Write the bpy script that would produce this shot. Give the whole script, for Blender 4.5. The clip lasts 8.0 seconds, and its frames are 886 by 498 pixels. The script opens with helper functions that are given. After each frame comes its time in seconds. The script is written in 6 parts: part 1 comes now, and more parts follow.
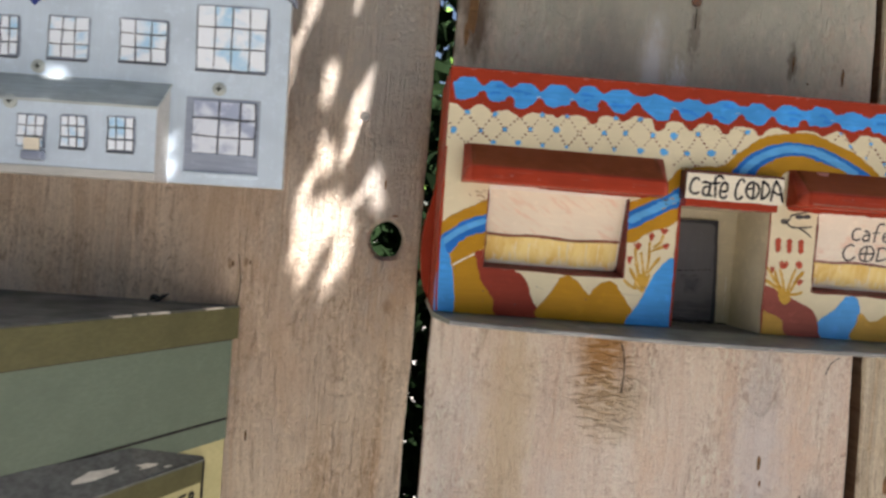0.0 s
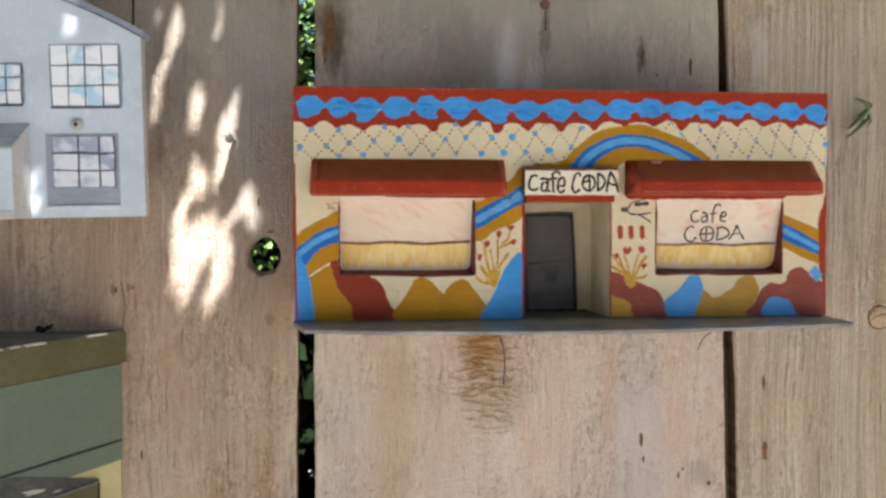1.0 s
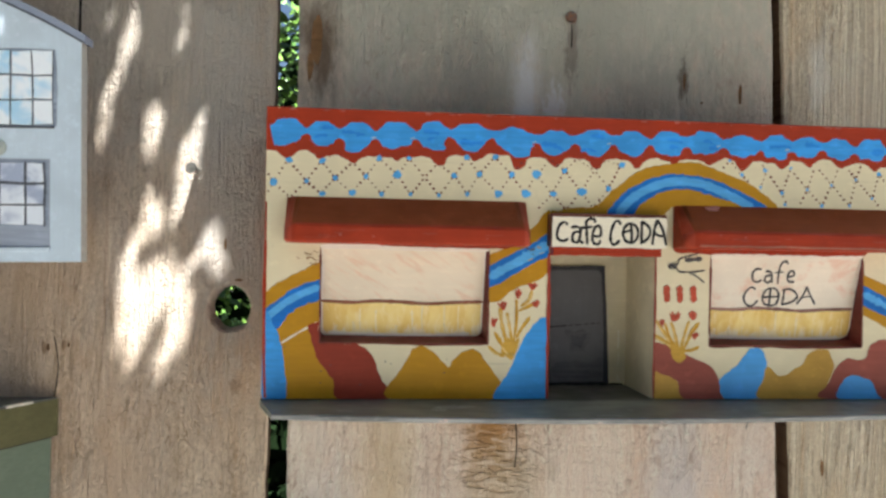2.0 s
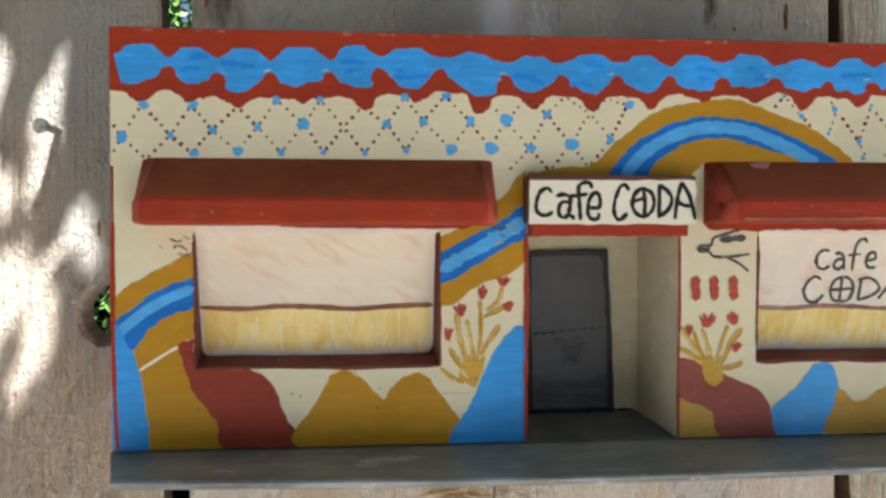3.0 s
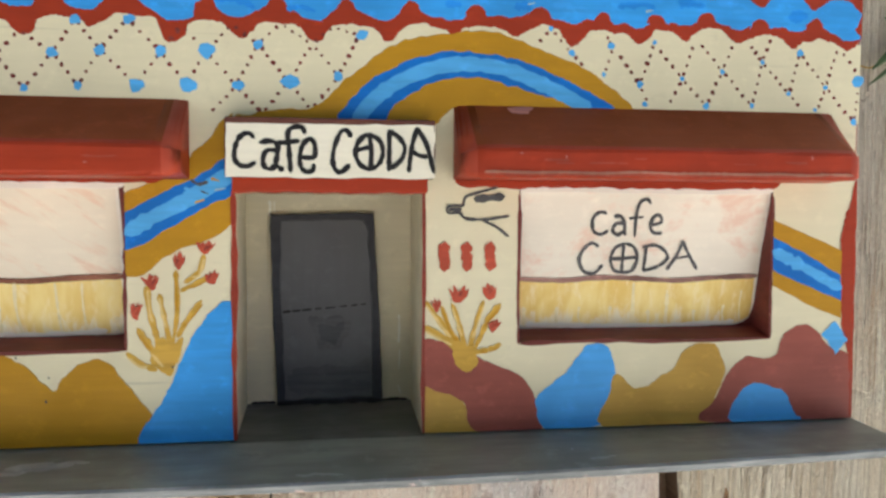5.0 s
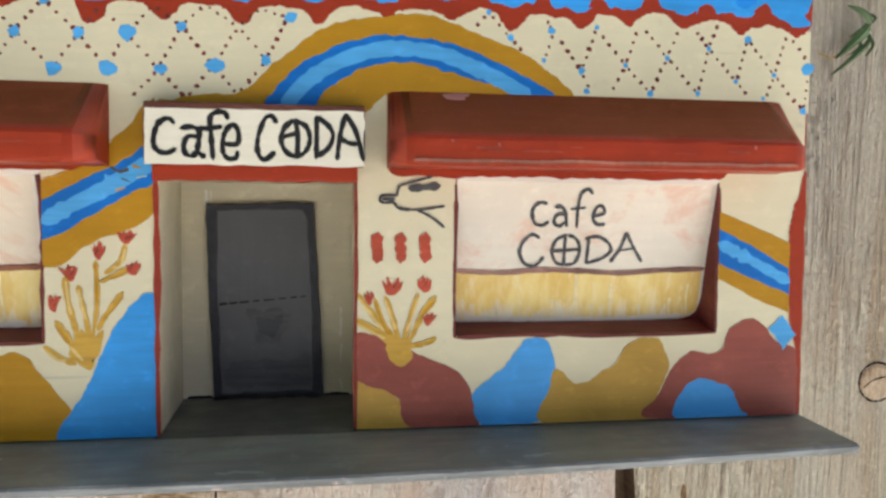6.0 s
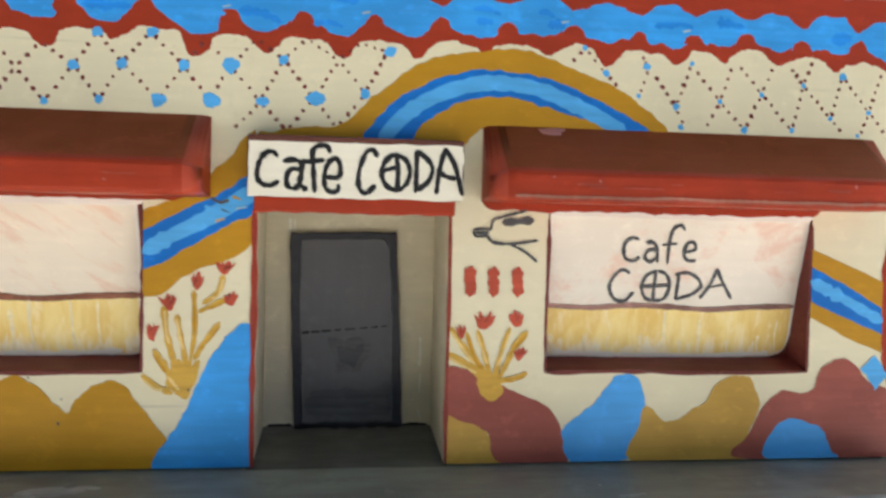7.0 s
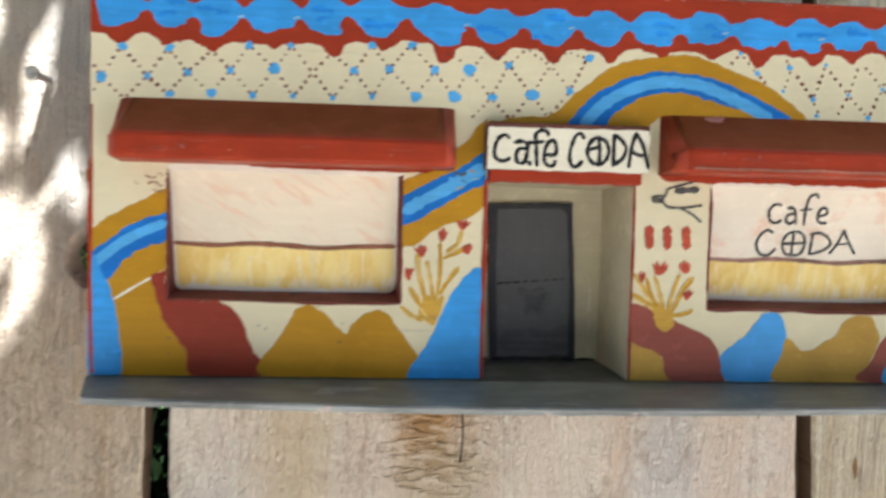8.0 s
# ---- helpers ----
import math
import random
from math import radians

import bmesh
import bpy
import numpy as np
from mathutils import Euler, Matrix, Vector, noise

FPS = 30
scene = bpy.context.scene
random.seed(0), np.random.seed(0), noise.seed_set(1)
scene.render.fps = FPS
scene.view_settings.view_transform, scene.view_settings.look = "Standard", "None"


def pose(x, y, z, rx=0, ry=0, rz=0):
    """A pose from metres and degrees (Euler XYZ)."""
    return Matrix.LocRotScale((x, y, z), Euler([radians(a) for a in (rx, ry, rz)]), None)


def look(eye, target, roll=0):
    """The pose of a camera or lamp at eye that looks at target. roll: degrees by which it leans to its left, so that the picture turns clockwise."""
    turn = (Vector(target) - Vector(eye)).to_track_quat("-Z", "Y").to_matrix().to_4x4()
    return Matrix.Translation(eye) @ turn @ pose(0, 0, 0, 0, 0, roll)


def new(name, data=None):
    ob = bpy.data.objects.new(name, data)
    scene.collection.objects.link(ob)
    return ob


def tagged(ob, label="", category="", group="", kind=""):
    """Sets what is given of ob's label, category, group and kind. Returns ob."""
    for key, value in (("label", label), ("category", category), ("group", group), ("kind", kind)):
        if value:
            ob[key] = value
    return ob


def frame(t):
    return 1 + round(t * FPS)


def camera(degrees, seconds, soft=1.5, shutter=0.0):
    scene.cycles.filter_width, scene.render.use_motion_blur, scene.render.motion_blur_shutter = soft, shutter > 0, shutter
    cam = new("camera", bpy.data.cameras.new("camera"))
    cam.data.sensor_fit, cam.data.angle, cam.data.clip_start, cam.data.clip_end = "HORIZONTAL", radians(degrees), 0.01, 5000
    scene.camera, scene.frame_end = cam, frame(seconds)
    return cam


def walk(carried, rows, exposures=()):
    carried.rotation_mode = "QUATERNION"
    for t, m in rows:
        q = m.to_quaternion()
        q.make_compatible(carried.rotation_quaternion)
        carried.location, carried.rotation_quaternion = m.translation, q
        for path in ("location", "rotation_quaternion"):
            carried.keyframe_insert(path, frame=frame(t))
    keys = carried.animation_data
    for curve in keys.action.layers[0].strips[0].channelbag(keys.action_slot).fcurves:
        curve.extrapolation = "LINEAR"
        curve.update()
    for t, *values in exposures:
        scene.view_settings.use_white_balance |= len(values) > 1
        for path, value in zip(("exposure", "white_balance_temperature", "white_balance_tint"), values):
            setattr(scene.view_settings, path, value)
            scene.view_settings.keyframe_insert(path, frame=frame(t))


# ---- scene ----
from mathutils.geometry import tessellate_polygon

# The camera's path, in units of U metres, from the lower left corner of the painted cafe's front, at height BASE.
U, BASE = 0.043, 1.5
cam = camera(60.0, 8.0, soft=2.7, shutter=0.15)
ROWS = [
    (0, (-0.344, -7.575, 0.682), (-0.221, -5.579, 0.629), 4.4),
    (0.3, (0.058, -7.443, 0.841), (0.18, -5.449, 0.753), 1.9),
    (0.5, (0.054, -7.742, 0.741), (0.104, -5.743, 0.699), 3.1),
    (0.7, (0.239, -7.837, 0.652), (0.371, -5.844, 0.555), 3.0),
    (1, (0.731, -7.953, 0.789), (0.897, -5.961, 0.738), -0.1),
    (1.3, (0.827, -7.714, 0.635), (1.052, -5.727, 0.616), 1.8),
    (1.5, (0.833, -7.359, 0.853), (1.055, -5.372, 0.823), 0.3),
    (1.7, (0.709, -7.095, 1.012), (0.903, -5.105, 1.038), 1.0),
    (2.8, (1.066, -5.27, 1.041), (1.239, -3.278, 0.982), 0.6),
    (3, (1.257, -5.03, 1.049), (1.431, -3.038, 1.004), 0.0),
    (3.5, (1.509, -4.831, 0.938), (1.66, -2.839, 0.855), 0.5),
    (3.8, (1.627, -4.828, 0.957), (1.82, -2.838, 0.909), 0.9),
    (4, (1.708, -4.786, 0.971), (1.898, -2.796, 0.905), 1.4),
    (4.2, (1.885, -4.654, 1.056), (2.135, -2.673, 0.938), 0.9),
    (4.5, (2.194, -4.597, 0.982), (2.461, -2.616, 0.911), 0.5),
    (5, (2.409, -4.504, 0.941), (2.69, -2.526, 0.851), 0.2),
    (5.2, (2.475, -4.498, 0.94), (2.755, -2.519, 0.866), 0.3),
    (6.3, (2.695, -4.375, 0.92), (3.005, -2.403, 0.803), 0.8),
    (6.5, (2.654, -4.337, 0.878), (2.986, -2.367, 0.776), 1.5),
    (7, (2.366, -4.388, 0.998), (2.615, -2.404, 0.931), 1.3),
    (7.3, (2.115, -4.484, 1.145), (2.411, -2.51, 1.018), 1.5),
    (7.5, (2.093, -4.675, 1.032), (2.324, -2.689, 0.989), 1.1),
    (7.8, (1.847, -4.878, 0.905), (2.071, -2.891, 0.883), 1.9),
    (8, (1.51, -5.226, 0.8), (1.649, -3.232, 0.737), 1.4),
]


def spot(p):
    return (p[0] * U, p[1] * U, BASE + p[2] * U)


walk(cam, [(t, look(spot(eye), spot(target), roll)) for t, eye, target, roll in ROWS], [(0, 2.24, 6550, 17), (0.5, 2.24, 6480, 17), (1, 2.28, 6550, 16), (1.7, 2.32, 6400, 11), (3, 2.25, 6050, 9), (4.5, 2.55, 6000, 9), (6.5, 2.57, 6000, 10), (8, 2.6, 6050, 9)])

# ---- sky, sun, exposure ----
TO_SUN = Vector((0.22, -0.47, 0.86)).normalized()
world = bpy.data.worlds.new("sky")
scene.world = world
world.use_nodes = True
sky = world.node_tree.nodes.new("ShaderNodeTexSky")
sky.sky_type, sky.sun_disc = "NISHITA", False
sky.sun_elevation, sky.sun_rotation = math.asin(TO_SUN.z), radians(155)
back = world.node_tree.nodes["Background"]
world.node_tree.links.new(sky.outputs[0], back.inputs[0])
back.inputs[1].default_value = 0.022
sun = new("sun", bpy.data.lights.new("sun", "SUN"))
sun.data.energy, sun.data.angle, sun.data.color = 5.0, radians(0.5), (1.0, 0.985, 0.955)
sun.matrix_world = look(Vector((0, 0, 4)) + TO_SUN, (0, 0, 4))


# ---- materials ----
def nodes_of(name):
    m = bpy.data.materials.new(name)
    m.use_nodes = True
    nt = m.node_tree
    return m, nt, nt.nodes["Principled BSDF"]


def place(nt, sx, sy, sz):
    """World position, scaled along each axis (per metre)."""
    g = nt.nodes.new("ShaderNodeNewGeometry")
    v = nt.nodes.new("ShaderNodeVectorMath")
    v.operation = "MULTIPLY"
    v.inputs[1].default_value = (sx, sy, sz)
    nt.links.new(g.outputs["Position"], v.inputs[0])
    return v.outputs[0]


def noise_of(nt, vec, scale=1.0, detail=3.0, rough=0.55, distortion=0.0):
    n = nt.nodes.new("ShaderNodeTexNoise")
    n.inputs["Scale"].default_value, n.inputs["Detail"].default_value = scale, detail
    n.inputs["Roughness"].default_value, n.inputs["Distortion"].default_value = rough, distortion
    nt.links.new(vec, n.inputs["Vector"])
    return n.outputs["Fac"]


def ramp(nt, fac, lo, hi, a=0.0, b=1.0):
    r = nt.nodes.new("ShaderNodeMapRange")
    r.interpolation_type = "SMOOTHSTEP"
    for k, v in zip(("From Min", "From Max", "To Min", "To Max"), (lo, hi, a, b)):
        r.inputs[k].default_value = v
    nt.links.new(fac, r.inputs["Value"])
    return r.outputs[0]


def mixed(nt, fac, a, b):
    """Colour a where fac is 0, b where it is 1; each a socket or a colour."""
    m = nt.nodes.new("ShaderNodeMix")
    m.data_type = "RGBA"
    if isinstance(fac, float):
        m.inputs[0].default_value = fac
    else:
        nt.links.new(fac, m.inputs[0])
    for s, c in ((m.inputs[6], a), (m.inputs[7], b)):
        if isinstance(c, tuple):
            s.default_value = (*c, 1)
        else:
            nt.links.new(c, s)
    return m.outputs[2]


def sums(nt, op, a, b):
    m = nt.nodes.new("ShaderNodeMath")
    m.operation = op
    for s, v in zip(m.inputs, (a, b)):
        if isinstance(v, (int, float)):
            s.default_value = v
        else:
            nt.links.new(v, s)
    return m.outputs[0]


def bump(nt, bsdf, height, strength, distance):
    b = nt.nodes.new("ShaderNodeBump")
    b.inputs["Strength"].default_value, b.inputs["Distance"].default_value = strength, distance
    nt.links.new(height, b.inputs["Height"])
    nt.links.new(b.outputs[0], bsdf.inputs["Normal"])


def shade(c, k):
    return tuple(min(1.0, v * k) for v in c)


def paint(name, colour, vary=0.16, rough=0.55, along="x", worn=None, worn_at=0.7, relief=0.12, checks=False, smear=None, brush=1.0, blush=None):
    """Brushed craft paint over wood: streaks along the brush, blotches, and the grain showing through."""
    m, nt, bsdf = nodes_of(name)
    sx, sz = (70, 900) if along == "x" else (900, 70)
    streak = noise_of(nt, place(nt, sx, 400, sz), 1.0, 3.0)
    blotch = noise_of(nt, place(nt, 60, 60, 60), 1.0, 2.0)
    dab = noise_of(nt, place(nt, 240, 240, 330), 1.0, 4.0, 0.7)
    c = mixed(nt, ramp(nt, streak, 0.3, 0.7), shade(colour, 1 - vary * 0.7 * brush), shade(colour, 1 + vary * 0.6 * brush))
    c = mixed(nt, ramp(nt, blotch, 0.35, 0.7, 0.0, 0.6), c, shade(colour, 1 - vary * 1.5))
    c = mixed(nt, ramp(nt, dab, 0.52, 0.72, 0.0, 0.55), c, shade(colour, 1 + vary * 1.3))
    if worn:
        chips = noise_of(nt, place(nt, 160, 160, 260), 1.0, 4.0, 0.65)
        c = mixed(nt, ramp(nt, chips, worn_at, worn_at + 0.04), c, worn)
    if checks:
        lines = noise_of(nt, place(nt, 26, 1, 900), 1.0, 2.0, 0.5)
        where = noise_of(nt, place(nt, 22, 1, 40), 1.0, 2.0, 0.5)
        c = mixed(nt, sums(nt, "MULTIPLY", ramp(nt, lines, 0.65, 0.73, 0.0, 0.26), ramp(nt, where, 0.48, 0.6)), c, shade(colour, 0.35))
        grime = noise_of(nt, place(nt, 150, 1, 150), 1.0, 4.0, 0.7)
        c = mixed(nt, ramp(nt, grime, 0.6, 0.78, 0.0, 0.4), c, shade(colour, 0.6))
    if smear:
        g = nt.nodes.new("ShaderNodeNewGeometry")
        sep = nt.nodes.new("ShaderNodeSeparateXYZ")
        nt.links.new(g.outputs["Position"], sep.inputs[0])
        v = nt.nodes.new("ShaderNodeCombineXYZ")
        nt.links.new(sums(nt, "ADD", sums(nt, "MULTIPLY", sep.outputs[0], 75), sums(nt, "MULTIPLY", sep.outputs[2], -55)), v.inputs[0])
        nt.links.new(sums(nt, "ADD", sums(nt, "MULTIPLY", sep.outputs[0], 260), sums(nt, "MULTIPLY", sep.outputs[2], 400)), v.inputs[1])
        c = mixed(nt, ramp(nt, noise_of(nt, v.outputs[0], 1.0, 4.0, 0.65), 0.5, 0.72, 0.0, 0.75), c, smear)
    if blush:
        cloud = noise_of(nt, place(nt, 75, 1, 110), 1.0, 5.0, 0.7, 0.3)
        c = mixed(nt, ramp(nt, cloud, 0.5, 0.66, 0.0, 0.8), c, blush)
    nt.links.new(c, bsdf.inputs["Base Color"])
    nt.links.new(ramp(nt, blotch, 0.3, 0.7, rough - 0.1, rough + 0.1), bsdf.inputs["Roughness"])
    bsdf.inputs["Specular IOR Level"].default_value = 0.22
    bump(nt, bsdf, sums(nt, "ADD", sums(nt, "MULTIPLY", streak, brush), sums(nt, "MULTIPLY", dab, 0.6)), relief * 1.8, 0.0006)
    return m


def plank_wood(name, pale, dark, grey, seed, ridge=0.5, stains=(), ribs=0.0, ripples=None, specks=1.0, streaks=1.0, fluff=0.6):
    """Weathered fence board: long grain, checks, grey bloom, and stains and other tints at their places (mm from the
    cafe's corner).
    """
    m, nt, bsdf = nodes_of(name)
    off = seed * 3.7
    warp = noise_of(nt, place(nt, 14, 1, 5), 1.0, 2.0)
    g = nt.nodes.new("ShaderNodeNewGeometry")
    sep = nt.nodes.new("ShaderNodeSeparateXYZ")
    nt.links.new(g.outputs["Position"], sep.inputs[0])
    bent = sums(nt, "ADD", sep.outputs[0], sums(nt, "MULTIPLY", warp, 0.014))

    def grain(fx, fz, detail, rough=0.6):
        v = nt.nodes.new("ShaderNodeCombineXYZ")
        nt.links.new(sums(nt, "MULTIPLY", bent, fx), v.inputs[0])
        v.inputs[1].default_value = off
        nt.links.new(sums(nt, "MULTIPLY", sep.outputs[2], fz), v.inputs[2])
        return noise_of(nt, v.outputs[0], 1.0, detail, rough)

    band, fine, checks = grain(60, 3.5, 3.0), grain(760, 26, 4.0, 0.7), grain(430, 45, 3.0, 0.65)
    patch = noise_of(nt, place(nt, 30, 1, 14), 1.0, 3.0, 0.6)
    where = noise_of(nt, place(nt, 46, 1, 17), 1.0, 3.0, 0.65)
    c = mixed(nt, ramp(nt, band, 0.36, 0.68), pale, dark)
    c = mixed(nt, ramp(nt, patch, 0.46, 0.7, 0.0, 0.7), c, grey)
    tint = grain(150, 5, 3.0, 0.6)
    c = mixed(nt, ramp(nt, tint, 0.55, 0.75, 0.0, 0.6 * streaks), c, (dark[0] * 0.92, dark[1] * 0.74, dark[2] * 0.56))
    c = mixed(nt, ramp(nt, tint, 0.45, 0.26, 0.0, 0.7 * streaks), c, shade(pale, 1.2))
    c = mixed(nt, ramp(nt, fine, 0.5, 0.72, 0.0, 0.45 * streaks), c, shade(dark, 0.78))
    c = mixed(nt, ramp(nt, fine, 0.48, 0.3, 0.0, 0.5 * streaks), c, shade(pale, 1.25))
    rib = grain(900, 4, 1.0, 0.4)
    if ribs:
        c = mixed(nt, ramp(nt, rib, 0.44, 0.6, 0.0, ribs), c, shade(dark, 0.68))
    # raised fibres and small dark marks, in patches
    speck = noise_of(nt, place(nt, 760, 1, 210), 1.0, 4.0, 0.7, 0.3)
    pit = sums(nt, "MULTIPLY", ramp(nt, speck, 0.57, 0.66), ramp(nt, where, 0.42, 0.62, 0.12 * specks, 0.65 * specks))
    c = mixed(nt, pit, c, shade(dark, 0.6))
    marks = sums(nt, "MULTIPLY", ramp(nt, checks, 0.59, 0.66), ramp(nt, where, 0.38, 0.58, 0.15 * specks, 0.8 * specks))
    c = mixed(nt, marks, c, (dark[0] * 0.5, dark[1] * 0.42, dark[2] * 0.36))
    # thin brown lines along the grain
    thin = grain(620, 9, 2.0, 0.5)
    c = mixed(nt, sums(nt, "MULTIPLY", ramp(nt, thin, 0.60, 0.70, 0.0, 0.5 * streaks), ramp(nt, band, 0.42, 0.6, 0.15, 1.0)), c, (dark[0] * 0.78, dark[1] * 0.58, dark[2] * 0.42))
    # soft warm and grey clouds, and fine raised fibre
    cloud = noise_of(nt, place(nt, 34, 1, 24), 1.0, 4.0, 0.65, 0.5)
    c = mixed(nt, ramp(nt, cloud, 0.52, 0.72, 0.0, 0.45), c, (dark[0] * 1.05, dark[1] * 0.92, dark[2] * 0.78))
    c = mixed(nt, ramp(nt, cloud, 0.46, 0.28, 0.0, 0.5), c, shade(grey, 1.08))
    grit = noise_of(nt, place(nt, 1100, 1, 560), 1.0, 3.0, 0.75, 0.4)
    c = mixed(nt, ramp(nt, grit, 0.52, 0.70, 0.0, 0.6), c, shade(dark, 0.7))
    c = mixed(nt, ramp(nt, grit, 0.48, 0.28, 0.0, 0.5), c, shade(pale, 1.25))
    # raised fibre standing up in patches
    hair = noise_of(nt, place(nt, 380, 1, 190), 1.0, 4.0, 0.7, 1.4)
    tuft = noise_of(nt, place(nt, 26, 1, 19), 1.0, 3.0, 0.6, 0.5)
    there = ramp(nt, tuft, 0.42, 0.62, 0.15 * fluff, fluff)
    c = mixed(nt, sums(nt, "MULTIPLY", ramp(nt, hair, 0.54, 0.62), there), c, (dark[0] * 0.62, dark[1] * 0.53, dark[2] * 0.46))
    c = mixed(nt, sums(nt, "MULTIPLY", ramp(nt, hair, 0.45, 0.36), there), c, shade(pale, 1.22))
    ragged = sums(nt, "MULTIPLY", sums(nt, "SUBTRACT", noise_of(nt, place(nt, 190, 1, 90), 1.0, 4.0, 0.65), 0.5), 1.5)
    frayed = sums(nt, "MULTIPLY", sums(nt, "SUBTRACT", noise_of(nt, place(nt, 620, 1, 260), 1.0, 4.0, 0.7), 0.5), 2.6)
    for cx, cz, rx, rz, colour, much in stains:
        dx = sums(nt, "MULTIPLY", sums(nt, "SUBTRACT", bent, cx / 1000 + 0.007), 1000 / rx)
        dz = sums(nt, "MULTIPLY", sums(nt, "SUBTRACT", sep.outputs[2], BASE + cz / 1000), 1000 / rz)
        far = sums(nt, "SQRT", sums(nt, "ADD", sums(nt, "MULTIPLY", dx, dx), sums(nt, "MULTIPLY", dz, dz)), 0)
        c = mixed(nt, ramp(nt, sums(nt, "ADD", far, frayed if rx < 5 else ragged), *((1.25, 0.5) if rx < 5 else (1.35, 0.2)), 0.0, much), c, colour)
    if ripples:
        cx, cz, rx, rz = ripples
        dx = sums(nt, "MULTIPLY", sums(nt, "SUBTRACT", sep.outputs[0], cx / 1000), 1000 / rx)
        dz = sums(nt, "MULTIPLY", sums(nt, "SUBTRACT", sep.outputs[2], BASE + cz / 1000), 1000 / rz)
        far = sums(nt, "SQRT", sums(nt, "ADD", sums(nt, "MULTIPLY", dx, dx), sums(nt, "MULTIPLY", dz, dz)), 0)
        near = ramp(nt, sums(nt, "ADD", far, ragged), 1.2, 0.3)
        wave = noise_of(nt, place(nt, 120, 1, 560), 1.0, 2.0, 0.5, 0.9)
        line = sums(nt, "MULTIPLY", ramp(nt, wave, 0.5, 0.62), near)
        c = mixed(nt, sums(nt, "MULTIPLY", line, 0.36), c, (0.44, 0.26, 0.12))
        c = mixed(nt, sums(nt, "MULTIPLY", ramp(nt, wave, 0.45, 0.34), sums(nt, "MULTIPLY", near, 0.4)), c, shade(pale, 1.1))
    nt.links.new(c, bsdf.inputs["Base Color"])
    bsdf.inputs["Roughness"].default_value = 0.85
    bsdf.inputs["Specular IOR Level"].default_value = 0.2
    h = sums(nt, "SUBTRACT", sums(nt, "ADD", sums(nt, "MULTIPLY", fine, 0.9), sums(nt, "ADD", sums(nt, "MULTIPLY", tint, 0.9), sums(nt, "MULTIPLY", grit, 0.8))), sums(nt, "ADD", sums(nt, "ADD", sums(nt, "MULTIPLY", pit, 0.5), sums(nt, "MULTIPLY", sums(nt, "MULTIPLY", hair, there), 1.6)), sums(nt, "MULTIPLY", marks, 0.6)))
    if ribs:
        h = sums(nt, "SUBTRACT", h, sums(nt, "MULTIPLY", rib, 2.5 * ribs))
    if ripples:
        h = sums(nt, "SUBTRACT", h, line)
    bump(nt, bsdf, h, ridge, 0.0024)
    return m


def blotched(name, a, b, lo, hi):
    """Thin paint in two tints, each pane by itself a little more of the one or the other."""
    m, nt, bsdf = nodes_of(name)
    dab = noise_of(nt, place(nt, 120, 1, 150), 1.0, 2.0, 0.5, 0.4)
    brush = noise_of(nt, place(nt, 500, 1, 300), 1.0, 3.0, 0.7)
    info = nt.nodes.new("ShaderNodeObjectInfo")
    share = sums(nt, "ADD", dab, sums(nt, "MULTIPLY", sums(nt, "SUBTRACT", info.outputs["Random"], 0.5), 0.34))
    c = mixed(nt, ramp(nt, share, lo, hi), a, b)
    nt.links.new(mixed(nt, ramp(nt, brush, 0.5, 0.75, 0.0, 0.35), c, shade(a, 0.85)), bsdf.inputs["Base Color"])
    bsdf.inputs["Roughness"].default_value = 0.5
    bsdf.inputs["Specular IOR Level"].default_value = 0.2
    bump(nt, bsdf, brush, 0.2, 0.0005)
    return m


def leaf_paint(name, a, b, rough=0.45, gloss=0.5):
    m, nt, bsdf = nodes_of(name)
    g = nt.nodes.new("ShaderNodeNewGeometry")
    nt.links.new(mixed(nt, g.outputs["Random Per Island"], a, b), bsdf.inputs["Base Color"])
    bsdf.inputs["Roughness"].default_value = rough
    bsdf.inputs["Specular IOR Level"].default_value = gloss
    return m


CREAM = paint("cream_paint", (0.73, 0.65, 0.44), 0.07, 0.5, checks=True, brush=0.35)
RED = paint("red_paint", (0.33, 0.034, 0.009), 0.18, 0.5, brush=0.5, worn=(0.5, 0.2, 0.16), worn_at=0.74)
BROWN = paint("brown_paint", (0.27, 0.066, 0.022), 0.2, 0.6, brush=0.35)
BROWN.node_tree.nodes["Principled BSDF"].inputs["Specular IOR Level"].default_value = 0.06
MAROON = paint("maroon_paint", (0.24, 0.042, 0.026), 0.22, 0.5)
REVEAL = paint("reveal_paint", (0.16, 0.036, 0.028), 0.2, 0.5)
OCHRE = paint("ochre_paint", (0.47, 0.235, 0.008), 0.14, 0.5, brush=0.5)
BLUE = paint("blue_paint", (0.05, 0.32, 0.76), 0.22, 0.5, brush=0.6, worn=(0.45, 0.6, 0.7), worn_at=0.76)
DEEP_BLUE = paint("deep_blue_paint", (0.012, 0.165, 0.56), 0.25, 0.45, brush=0.5)
SKY_BLUE = paint("sky_blue_paint", (0.10, 0.40, 0.78), 0.16, 0.45)
PANE = paint("window_cream_paint", (0.80, 0.69, 0.53), 0.08, 0.5, brush=0.4, smear=(0.74, 0.48, 0.33))
PANE_WHITE = paint("white_window_paint", (0.81, 0.72, 0.585), 0.08, 0.5, brush=0.4, blush=(0.76, 0.50, 0.37))
PALE_YELLOW = paint("pale_yellow_paint", (0.86, 0.72, 0.42), 0.15, 0.5)
WHITE = paint("white_paint", (0.80, 0.73, 0.58), 0.06, 0.5)
BLACK = paint("black_paint", (0.02, 0.018, 0.018), 0.3, 0.5)
INK = paint("grey_ink", (0.09, 0.085, 0.085), 0.3, 0.5)
